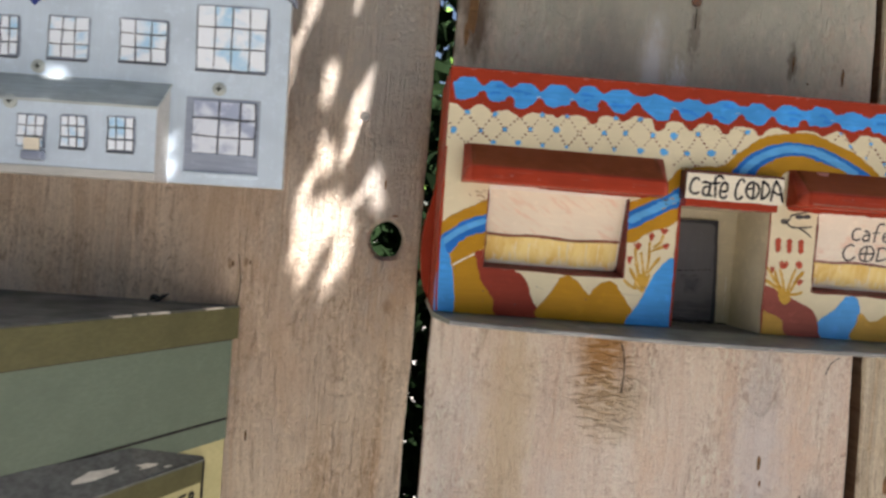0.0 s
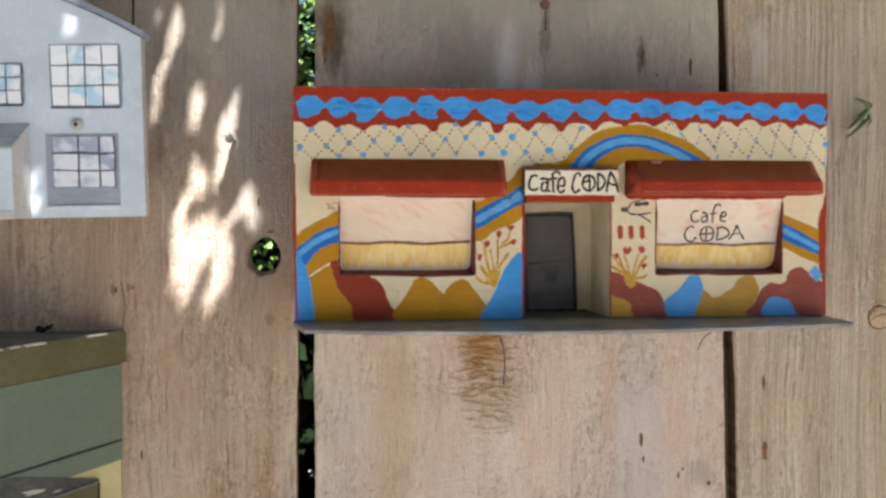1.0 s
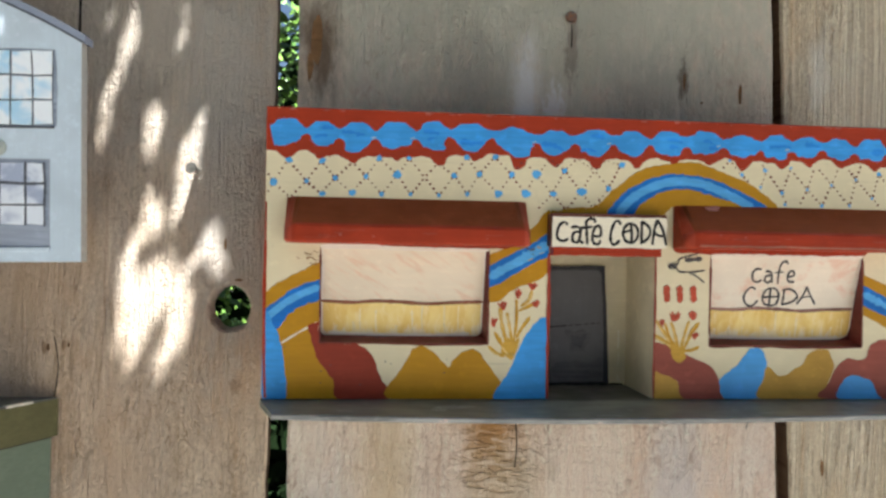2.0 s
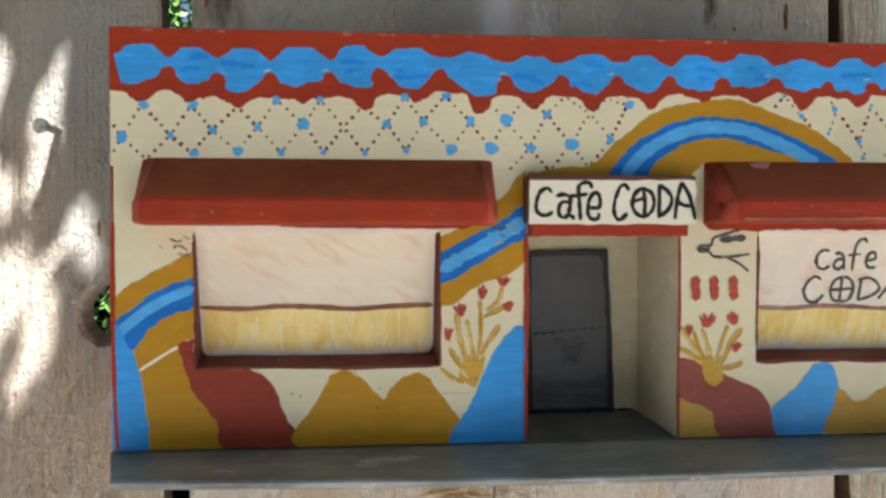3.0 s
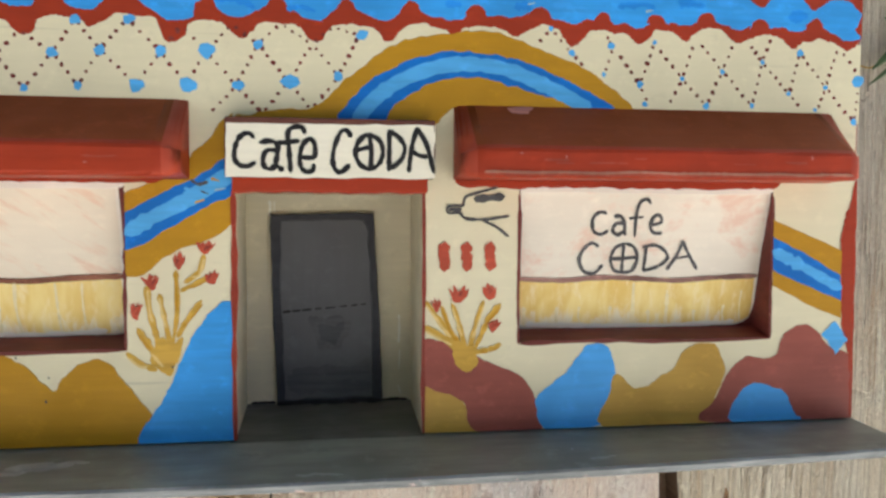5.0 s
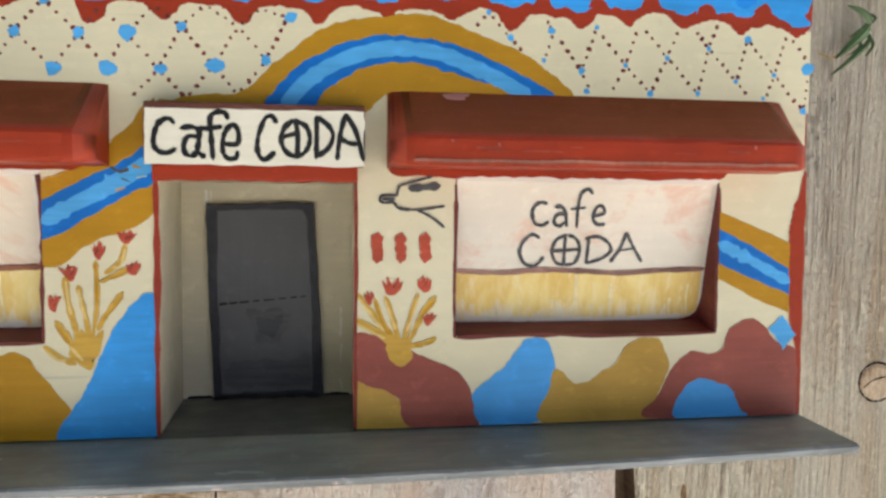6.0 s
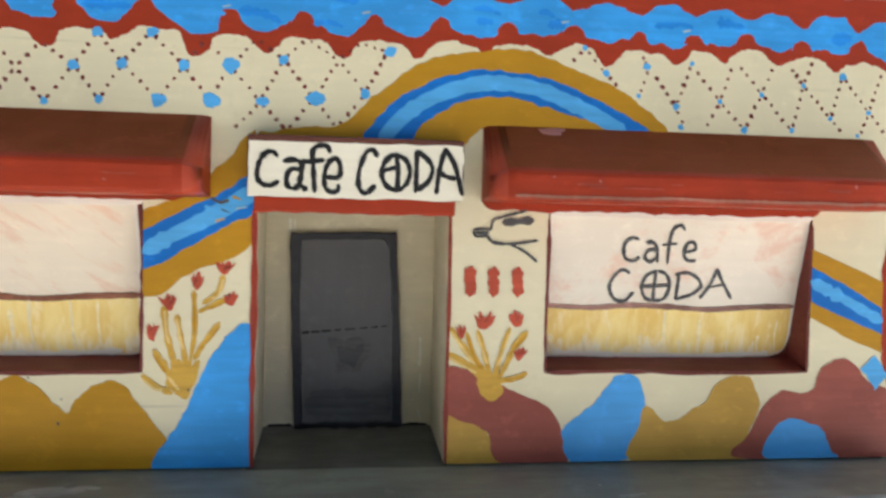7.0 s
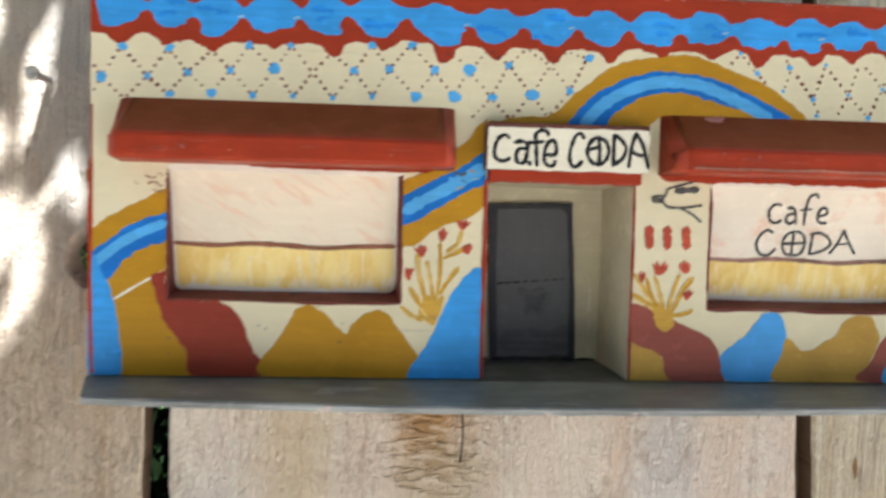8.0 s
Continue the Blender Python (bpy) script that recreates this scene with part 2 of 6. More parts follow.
SLATE = paint("slate_paint", (0.245, 0.26, 0.215), 0.22, 0.42, worn=(0.46, 0.48, 0.50), worn_at=0.72)
SLATE.node_tree.nodes["Principled BSDF"].inputs["Specular IOR Level"].default_value = 0.4
SLATE_EDGE = paint("slate_edge_paint", (0.265, 0.27, 0.262), 0.35, 0.6, worn=(0.48, 0.37, 0.33), worn_at=0.6, relief=0.5)
DOOR = paint("door_grey_paint", (0.125, 0.124, 0.134), 0.16, 0.4, along="z", relief=0.05, brush=0.25)
DOOR_FRAME = paint("door_frame_paint", (0.05, 0.05, 0.06), 0.2, 0.45)
STRAW = paint("straw_paint", (0.58, 0.34, 0.05), 0.2, 0.5)
BLOSSOM = paint("blossom_paint", (0.48, 0.08, 0.04), 0.3, 0.5)
THIN_OCHRE = paint("thin_ochre_paint", (0.53, 0.31, 0.055), 0.2, 0.45, brush=0.4)
THIN_MAROON = paint("thin_maroon_paint", (0.33, 0.085, 0.06), 0.26, 0.42, brush=0.4)
THIN_BLUE = paint("thin_blue_paint", (0.085, 0.37, 0.80), 0.2, 0.45, brush=0.4)
DEEP_RED = paint("deep_red_paint", (0.28, 0.038, 0.018), 0.18, 0.5, brush=0.5)
DOTS = paint("dot_paint", (0.20, 0.04, 0.03), 0.4, 0.5)


# ---- mesh helpers (millimetres from the cafe's lower left corner; y towards the fence) ----

def thing(name, x, y, z, label, category, group="", kind="", turn=None):
    e = new(name)
    e.empty_display_size = 0.02
    e.matrix_world = pose(x / 1000, y / 1000, BASE + z / 1000, *(turn or (0, 0, 0)))
    return tagged(e, label, category, group, kind)


def part(name, bm, material, parent, label=""):
    """Links a bmesh, in millimetres from its thing's base, as one mesh under a thing or part."""
    bmesh.ops.recalc_face_normals(bm, faces=bm.faces)
    bmesh.ops.scale(bm, vec=(0.001,) * 3, verts=bm.verts)
    me = bpy.data.meshes.new(name)
    bm.to_mesh(me)
    bm.free()
    for m in material if isinstance(material, (list, tuple)) else (material,):
        me.materials.append(m)
    ob = new(name, me)
    ob.parent = parent
    return tagged(ob, label) if label else ob


def shift(bm, x, y, z):
    bmesh.ops.translate(bm, vec=(x, y, z), verts=bm.verts)
    return bm


def box(x0, x1, y0, y1, z0, z1, bevel=0.0, segments=2, bm=None):
    b = bmesh.new()
    bmesh.ops.create_cube(b, size=1)
    bmesh.ops.scale(b, vec=(x1 - x0, y1 - y0, z1 - z0), verts=b.verts)
    bmesh.ops.translate(b, vec=((x0 + x1) / 2, (y0 + y1) / 2, (z0 + z1) / 2), verts=b.verts)
    if bevel:
        bmesh.ops.bevel(b, geom=b.edges[:], offset=bevel, segments=segments, affect="EDGES", profile=0.6)
    if bm:
        me = bpy.data.meshes.new("joined")
        b.to_mesh(me)
        b.free()
        bm.from_mesh(me)
        bpy.data.meshes.remove(me)
        return bm
    return b


def rounded(pts, closed=True, steps=5):
    """A smooth line through a few points."""
    n, out = len(pts), []
    for i in range(n if closed else n - 1):
        p = [Vector(pts[(i + k) % n] if closed else pts[min(max(i + k, 0), n - 1)]) for k in (-1, 0, 1, 2)]
        for s in range(steps):
            u = s / steps
            out.append(0.5 * (2 * p[1] + (p[2] - p[0]) * u + (2 * p[0] - 5 * p[1] + 4 * p[2] - p[3]) * u * u + (3 * p[1] - p[0] - 3 * p[2] + p[3]) * u**3))
    if not closed:
        out.append(Vector(pts[-1]))
    return out


def filled(bm, line, y):
    """A flat coat inside a closed line in x and z; y a number or a function of z."""
    at = y if callable(y) else (lambda z: y)
    vs = [bm.verts.new((p[0], at(p[1]), p[1])) for p in line]
    for tri in tessellate_polygon([[Vector((p[0], p[1], 0)) for p in line]]):
        try:
            bm.faces.new([vs[i] for i in tri])
        except ValueError:
            pass
    return bm


def wobbled(line, amount):
    """Unsteady by two scales of the brush."""
    def drift(p, k):
        return amount * (noise.noise((p[0] * 0.45, p[1] * 0.45, k)) + 0.5 * noise.noise((p[0] * 2.3, p[1] * 2.3, k + 2)))
    return [Vector((p[0] + drift(p, 3.1), p[1] + drift(p, 8.4))) for p in line]



def coat(parent, name, pts, y, material, smooth=True, wobble=0.45, limits=None, label=""):
    line = rounded(pts, True, 9) if smooth else [Vector(a).lerp(Vector(b), k / 6) for a, b in zip(pts, pts[1:] + pts[:1]) for k in range(6)]
    line = wobbled(line, wobble)
    x0, x1, z0, z1 = limits or (0.05, 206.35, 0.0, 87)
    line = [Vector((min(max(p[0], x0), x1), min(max(p[1], z0), z1))) for p in line]
    return part(name, filled(bmesh.new(), line, y), material, parent, label)


def ribbon(bm, pts, width, y, smooth=True, steps=5, uneven=0.18):
    """A brush stroke with rounded ends along a line in x and z."""
    line = rounded(pts, False, steps) if smooth and len(pts) > 2 else [Vector(p) for p in pts]
    at = y if callable(y) else (lambda z: y)
    left, right = [], []
    for i, p in enumerate(line):
        d = (line[min(i + 1, len(line) - 1)] - line[max(i - 1, 0)]).normalized()
        n = Vector((-d[1], d[0]))
        w = width / 2 * (1 + uneven * noise.noise((p[0] * 1.3, p[1] * 1.3, 5)))
        if i in (0, len(line) - 1):
            w *= 0.65
        left.append(p + n * w)
        right.append(p - n * w)
    a, b = (line[0] - line[1]).normalized() * width * 0.3, (line[-1] - line[-2]).normalized() * width * 0.3
    ring = [line[0] + a] + left + [line[-1] + b] + right[::-1]
    vs = [bm.verts.new((p[0], at(p[1]), p[1])) for p in ring]
    n = len(line)
    bm.faces.new((vs[0], vs[1], vs[-1]))
    for i in range(n - 1):
        bm.faces.new((vs[1 + i], vs[2 + i], vs[-2 - i], vs[-1 - i]))
    bm.faces.new((vs[n], vs[n + 1], vs[n + 2]))
    return bm


def disc(bm, x, z, rx, rz, y, n=8, rough=0.15):
    at = y if callable(y) else (lambda z: y)
    ring = []
    for k in range(n):
        a, r = 2 * math.pi * k / n, 1 + random.uniform(-rough, rough)
        ring.append(bm.verts.new((x + rx * r * math.cos(a), at(z), z + rz * r * math.sin(a))))
    bm.faces.new(ring)
    return bm


def letter(parent, char, x0, x1, z0, z1, y, material, lean=0.0, weight=0.0):
    """One painted character of the built-in font, fitted into its space."""
    text = bpy.data.curves.new("letter", "FONT")
    text.body, text.offset, text.resolution_u = char, weight, 6
    ob = new("letter", text)
    me = bpy.data.meshes.new_from_object(ob)
    bpy.data.objects.remove(ob)
    bpy.data.curves.remove(text)
    bm = bmesh.new()
    bm.from_mesh(me)
    bpy.data.meshes.remove(me)
    at = y if callable(y) else (lambda z: y)
    xs, zs = [v.co.x for v in bm.verts], [v.co.y for v in bm.verts]
    for v in bm.verts:
        u, w = (v.co.x - min(xs)) / (max(xs) - min(xs)), (v.co.y - min(zs)) / (max(zs) - min(zs))
        x, z = x0 + (x1 - x0) * u + lean * (w - 0.5), z0 + (z1 - z0) * w
        x += 0.25 * noise.noise((x * 0.5, z * 0.5, 2))
        z += 0.25 * noise.noise((x * 0.5, z * 0.5, 7))
        v.co = (x, at(z), z)
    return part("letter", bm, material, parent)


# ---- ground ----
def ground_stone():
    m, nt, bsdf = nodes_of("pale_paving")
    n = noise_of(nt, place(nt, 6, 6, 6), 1.0, 5.0)
    nt.links.new(mixed(nt, ramp(nt, n, 0.3, 0.7), (0.24, 0.225, 0.198), (0.30, 0.28, 0.25)), bsdf.inputs["Base Color"])
    bsdf.inputs["Roughness"].default_value = 0.9
    bump(nt, bsdf, noise_of(nt, place(nt, 90, 90, 90), 1.0, 4.0), 0.4, 0.004)
    return m


def plaster_wall():
    m, nt, bsdf = nodes_of("grey_render")
    n = noise_of(nt, place(nt, 5, 5, 5), 1.0, 5.0)
    nt.links.new(mixed(nt, ramp(nt, n, 0.3, 0.7), (0.33, 0.32, 0.295), (0.41, 0.395, 0.37)), bsdf.inputs["Base Color"])
    bsdf.inputs["Roughness"].default_value = 0.9
    return m


def sheet(x0, x1, y0, y1, z):
    bm = bmesh.new()
    bm.faces.new([bm.verts.new(p) for p in ((x0, y0, z), (x1, y0, z), (x1, y1, z), (x0, y1, z))])
    return bm


ground = part("ground", sheet(-4e6, 4e6, -4e6, 4e6, 0), ground_stone(), None)
tagged(ground, "sunlit stone paving in front of the fence", "ground", kind="structure")

# A plain unseen wall, added behind the camera, closes the place and shapes the front light.
rear_wall = part("wall_rear", shift(box(-14000, 14000, -120, 120, 0, 4000, 8), 0, -9500, 0), plaster_wall(), None)
tagged(rear_wall, "unseen plain pale grey wall added to shape the front light", "wall", kind="structure")

# ---- the fence: upright boards with open gaps, rails and a post behind ----
# grey weathering and darker patches above the cafe, light patches painted there, and rust, knots and marks below it
GREYED = [(100, 150, 150, 80, (0.60, 0.60, 0.495), 0.92), (11, 120, 8, 22, (0.13, 0.07, 0.035), 0.85), (70, 112, 16, 18, (0.40, 0.40, 0.36), 0.5), (140, 106, 20, 16, (0.38, 0.38, 0.34), 0.5),
          (106, 122, 3, 14, (0.24, 0.19, 0.15), 0.6), (150, 112, 2, 8, (0.16, 0.12, 0.09), 0.7)]
STAINS_AND_LIGHT = [(77, -14, 12, 30, (0.48, 0.24, 0.07), 0.95), (82, -42, 16, 16, (0.66, 0.50, 0.31), 0.6), (40, -60, 10, 70, (0.76, 0.60, 0.40), 0.45), (181, -80, 7, 8, (0.44, 0.38, 0.32), 0.5),
           # Two near-white entries put patches of light above the cafe into the colour.
           (88, 104, 6, 24, (0.96, 0.96, 0.96), 0.9), (99.5, 95, 4.9, 14, (0.92, 0.92, 0.92), 0.85), (35, -60, 13, 80, (0.74, 0.57, 0.36), 0.5), (150, -60, 14, 60, (0.74, 0.70, 0.72), 0.5)]
WOODS = [
    plank_wood("warm_board", (0.82, 0.68, 0.53), (0.62, 0.46, 0.31), (0.66, 0.58, 0.49), 1, 1.2,
               [(-60, 125, 90, 60, (0.58, 0.53, 0.46), 0.7), (-19, 2, 15, 34, (0.50, 0.31, 0.17), 0.5), (-20, 72, 17, 90, (0.58, 0.54, 0.48), 0.8), (-58, -30, 20, 50, (0.62, 0.43, 0.29), 0.4), (-90, 60, 20, 120, (0.58, 0.42, 0.28), 0.5),
                (-82, 8, 1.0, 3, (0.30, 0.18, 0.10), 0.7), (-75, 9, 0.9, 2, (0.30, 0.18, 0.10), 0.7), (-16, -5, 2, 4, (0.3, 0.19, 0.12), 0.5)], specks=0.55, streaks=1.0),
    plank_wood("pale_board", (0.93, 0.80, 0.68), (0.84, 0.66, 0.54), (0.79, 0.71, 0.64), 2, 1.1,
               GREYED + STAINS_AND_LIGHT, 0.0, (80, -32, 17, 28), 0.45, 0.4, 0.75),
    plank_wood("ridged_board", (0.86, 0.75, 0.575), (0.70, 0.58, 0.415), (0.66, 0.61, 0.495), 3, 1.1,
               # A broad grey tint and a narrow pale streak.
               [(230, 70, 50, 70, (0.50, 0.455, 0.385), 0.5), (207, 117, 5, 16, (0.80, 0.76, 0.68), 0.8)], 0.55),
    plank_wood("plain_board", (0.58, 0.46, 0.36), (0.46, 0.34, 0.24), (0.46, 0.42, 0.37), 4, 0.6),
]
DARK_WOOD = plank_wood("dark_wood", (0.20, 0.13, 0.085), (0.13, 0.08, 0.05), (0.15, 0.12, 0.09), 5, 0.5)
FENCE_TOP = 460.0


def edge_x(x_low, x_high, z, seed):
    """The x of a board's edge at height z; given at z = -65 and z = 125."""
    return x_low + (x_high - x_low) * (z + 65) / 190 + 0.7 * noise.noise((seed, z / 45, 0)) + 0.35 * noise.noise((seed, z / 9, 4))


def board(left, right, y, seed, hole=None):
    """An upright board with uneven edges, its front at y; hole: x, z and radii of a knot hole that goes through."""
    thick, bm = 9.0, bmesh.new()
    zs = [-1500, -700, -300] + list(range(-150, 181, 6)) + [FENCE_TOP]
    if hole:
        hx, hz, rx, rz = hole
        zs = sorted([z for z in zs if not hz - 15 <= z <= hz + 15] + [hz - 15, hz + 15])

    def corner(z):
        return edge_x(*left, z, seed), edge_x(*right, z, seed + 9)

    def strip(z0, z1):
        (a, b), (c, d) = corner(z0), corner(z1)
        e = 0.9
        rows = [[(a, y + e, z0), (a + e, y, z0), (b - e, y, z0), (b, y + e, z0), (b, y + thick, z0), (a, y + thick, z0)],
                [(c, y + e, z1), (c + e, y, z1), (d - e, y, z1), (d, y + e, z1), (d, y + thick, z1), (c, y + thick, z1)]]
        lo, hi = [[bm.verts.new(p) for p in r] for r in rows]
        skip = (1, 4) if hole and z0 == hz - 15 else ()
        for i in range(6):
            if i not in skip:
                f = bm.faces.new((lo[i], lo[(i + 1) % 6], hi[(i + 1) % 6], hi[i]))
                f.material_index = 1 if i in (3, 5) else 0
        if skip:
            n, wl, wr = 40, hx - 15, hx + 11
            rim = {}
            for side in (y, y + thick):
                g = e if side == y else 0
                for left_x, right_x in ((a + g, wl), (wr, b - g)):
                    top_x = (c + g, wl) if right_x == wl else (wr, d - g)
                    bm.faces.new([bm.verts.new(p) for p in ((left_x, side, z0), (right_x, side, z0), (top_x[1], side, z1), (top_x[0], side, z1))])
                outer, inner = [], []
                for k in range(n):
                    t = 2 * math.pi * k / n
                    cx, cz = math.cos(t), math.sin(t)
                    s = 1 / max(abs(cx), abs(cz))
                    outer.append(bm.verts.new((wl + (wr - wl) * (cx * s + 1) / 2, side, z0 + (z1 - z0) * (cz * s + 1) / 2)))
                    j = 1 + 0.07 * noise.noise((cx * 1.7, cz * 1.7, seed))
                    flare = 1.0 if side == y else 0.93
                    inner.append([bm.verts.new((hx + rx * j * flare * g2 * cx, side + dy, hz + rz * j * flare * g2 * cz)) for g2, dy in (((1.12, 0), (1.0, 1.6)) if side == y else ((1.0, 0),))])
                for k in range(n):
                    q = (k + 1) % n
                    bm.faces.new((outer[k], outer[q], inner[q][0], inner[k][0]))
                    if len(inner[0]) > 1:
                        bm.faces.new((inner[k][0], inner[q][0], inner[q][1], inner[k][1]))
                rim[side] = [v[-1] for v in inner]
            for k in range(n):
                q = (k + 1) % n
                bm.faces.new((rim[y][k], rim[y][q], rim[y + thick][q], rim[y + thick][k]))

    for z0, z1 in zip(zs, zs[1:]):
        strip(z0, z1)
    bmesh.ops.remove_doubles(bm, verts=bm.verts, dist=0.001)
    for z in (zs[0], zs[-1]):
        rim = [v for v in bm.verts if abs(v.co.z - z) < 0.001]
        mid = sum((v.co for v in rim), Vector()) / len(rim)
        bm.faces.new(sorted(rim, key=lambda v: math.atan2(v.co.y - mid.y, v.co.x - mid.x)))
    return bm


fence = thing("fence", 0, 0, -1500, "weathered upright board fence with narrow gaps between planks", "fence", kind="structure")
EDGES = [((-190, -190), (-5.4, -4.0), 0, WOODS[0], (-19, 22.7, 7.4, 8.2)), ((2.6, 3.7), (191.6, 186.6), 0, WOODS[1], None), ((197.4, 190.6), (380, 378), 1.5, WOODS[2], None)]
for k in range(4):
    EDGES.append(((-190 - 190 * (k + 1), -190 - 190 * (k + 1)), (-196 - 190 * k, -196 - 190 * k), 0, WOODS[3], None))
    EDGES.append(((386 + 190 * k, 384 + 190 * k), (570 + 190 * k, 568 + 190 * k), 0, WOODS[3], None))
for k, (left, right, y, wood, hole) in enumerate(EDGES):
    # Plank sides take the dark wood instead of the front's.
    part("plank", shift(board(left, right, y, 11.3 * k, hole), 0, 0, 1500), [wood, DARK_WOOD], fence)
part("rail", box(-950, 1140, 9.5, 47, 1500 - 1250, 1500 - 1160, 2), WOODS[3], fence)
part("rail", box(-950, 1140, 9.5, 47, 1500 - 480, 1500 - 392, 2), WOODS[3], fence)
part("post", box(150, 239, 48, 137, 0, 1500 + FENCE_TOP, 2), WOODS[3], fence)
# Backing added behind the right gap to keep it dark.
part("gap_backing", box(172, 216, 10.2, 47, 1112, 1500 + FENCE_TOP - 12, 1.5), DARK_WOOD, fence)

IRON, nt_, b_ = nodes_of("rusty_iron")
nt_.links.new(mixed(nt_, ramp(nt_, noise_of(nt_, place(nt_, 900, 900, 900)), 0.4, 0.6), (0.16, 0.13, 0.11), (0.28, 0.13, 0.07)), b_.inputs["Base Color"])
b_.inputs["Metallic"].default_value, b_.inputs["Roughness"].default_value = 0.6, 0.6
STEEL, nt_, b_ = nodes_of("dull_steel")
nt_.links.new(mixed(nt_, ramp(nt_, noise_of(nt_, place(nt_, 700, 700, 700)), 0.4, 0.6), (0.42, 0.41, 0.38), (0.6, 0.58, 0.54)), b_.inputs["Base Color"])
b_.inputs["Metallic"].default_value, b_.inputs["Roughness"].default_value = 0.7, 0.45


def turned(profile, n=20, bm=None):
    """A round body on the y axis: (radius, y) pairs, y towards the fence."""
    bm = bm or bmesh.new()
    rings = [[bm.verts.new((r * math.cos(2 * math.pi * k / n), y, r * math.sin(2 * math.pi * k / n))) for k in range(n)] for r, y in profile]
    for a, b in zip(rings, rings[1:]):
        for k in range(n):
            bm.faces.new((a[k], a[(k + 1) % n], b[(k + 1) % n], b[k]))
    bm.faces.new(rings[0])
    bm.faces.new(rings[-1])
    return bm


def nail(x, z, r=2.1, proud=1.0, metal=None, label="dull steel nail head in a plank"):
    part("nail", shift(turned([(r * 0.8, -proud), (r, -proud + 0.4), (r, -proud + 0.9), (r * 0.55, -proud + 1.0), (r * 0.5, 0.3)] if proud > 3 else [(r * 0.8, -proud), (r, -proud * 0.6), (r, 0), (r * 0.5, 0.3)]), x, 0, 1500 + z), metal or STEEL, fence, label)


nail(-31.2, 72.2, 2.0, 12.0)
nail(106, 134.7, 2.2, 1.2, IRON, "rusty nail head in a plank")

# Splits in the boards, open to the dark inside the wood.
SPLIT = paint("split_dark", (0.03, 0.022, 0.016), 0.3, 0.9)
KNOT = plank_wood("knot_wood", (0.66, 0.52, 0.37), (0.50, 0.36, 0.23), (0.6, 0.5, 0.38), 6, 0.6)


def split(pts, width):
    part("split", shift(ribbon(bmesh.new(), pts, width, -0.05, uneven=0.6), 0, 0, 1500), SPLIT, fence)


split([(85.5, -14), (87.3, -20), (87.8, -28), (87.2, -36)], 0.55)
split([(106.2, 132), (106.4, 127), (106.2, 123)], 0.5)
split([(-73.6, 175), (-73.3, 150), (-73.5, 118)], 0.9)
split([(-80, 12), (-78.5, 2), (-79.5, -10)], 0.35)
split([(150.9, -60), (151.5, -63), (151.2, -66)], 0.5)
split([(184, -14), (180, -17), (178, -22)], 0.4)
BROWN_KNOT = paint("brown_knot", (0.20, 0.11, 0.05), 0.4, 0.8)
for x, z, rx, rz, y in ((151.3, -63, 0.9, 3.2, -0.06), (152.4, -72, 0.5, 1.6, -0.06), (183.6, -84, 1.0, 1.2, -0.06), (169, -80, 0.5, 1.6, -0.06), (171, -77, 0.4, 0.9, -0.06), (211.2, -70, 1.5, 4.6, 1.44), (210.4, -38, 0.8, 3.4, 1.44), (151, 112, 0.5, 3.4, -0.06), (158, 104, 0.45, 0.6, -0.06), (173.5, 108, 0.7, 4.0, -0.06),
                       (-82, 8, 0.5, 1.4, -0.06), (-75, 9, 0.4, 1.0, -0.06), (-72, -64, 0.5, 2.4, -0.06), (10.5, 122, 2.2, 9.0, -0.06), (8.2, 112, 1.2, 5.0, -0.06), (-21, 46, 0.5, 2.2, -0.06), (-16, 33, 1.4, 0.5, -0.06)):
    line = [(x + rx * (1 + 0.5 * noise.noise((math.cos(t) * 2, math.sin(t) * 2, x))) * math.cos(t), z + rz * (1 + 0.5 * noise.noise((math.cos(t) * 2, math.sin(t) * 2, z))) * math.sin(t)) for t in [math.pi * k / 8 for k in range(16)]]
    part("knot", shift(filled(bmesh.new(), line, y), 0, 0, 1500), BROWN_KNOT, fence, "small dark brown knot in a plank")
CHECK = paint("check_brown", (0.34, 0.20, 0.11), 0.3, 0.9)
bm = turned([(4.2, -0.5), (5.0, -0.2), (5.2, 0.6)], 28)
part("knot", shift(bm, 267, 1.5, 1500 - 8), KNOT, fence, "round dark-rimmed knot in a plank")
bm = bmesh.new()
ring = [(267 + 5.5 * math.cos(a), -8 + 5.5 * math.sin(a)) for a in [math.pi * k / 8 for k in range(17)]]
ribbon(bm, ring, 0.55, 1.42, uneven=0.95)
ribbon(bm, [(262.6, -9.4), (265.0, -7.6), (267.4, -6.8), (270.6, -6.2)], 0.4, 0.9, uneven=0.9)
part("split", shift(bm, 0, 0, 1500), SPLIT, fence)

# ---- the painted cafe ----
cafe = thing("toy_cafe", 0, 0, 0, "hand-painted wooden miniature cafe hung on the fence", "toy house")
FRONT, SIDE = -54.2, -53.5
W, H = 206.4, 87.0
L_WIN, R_WIN, ALC = (16.6, 67.6, 16.6, 45.6), (137.7, 188.4, 16.4, 45.4), (86.1, 119.6, 0, 44.6)


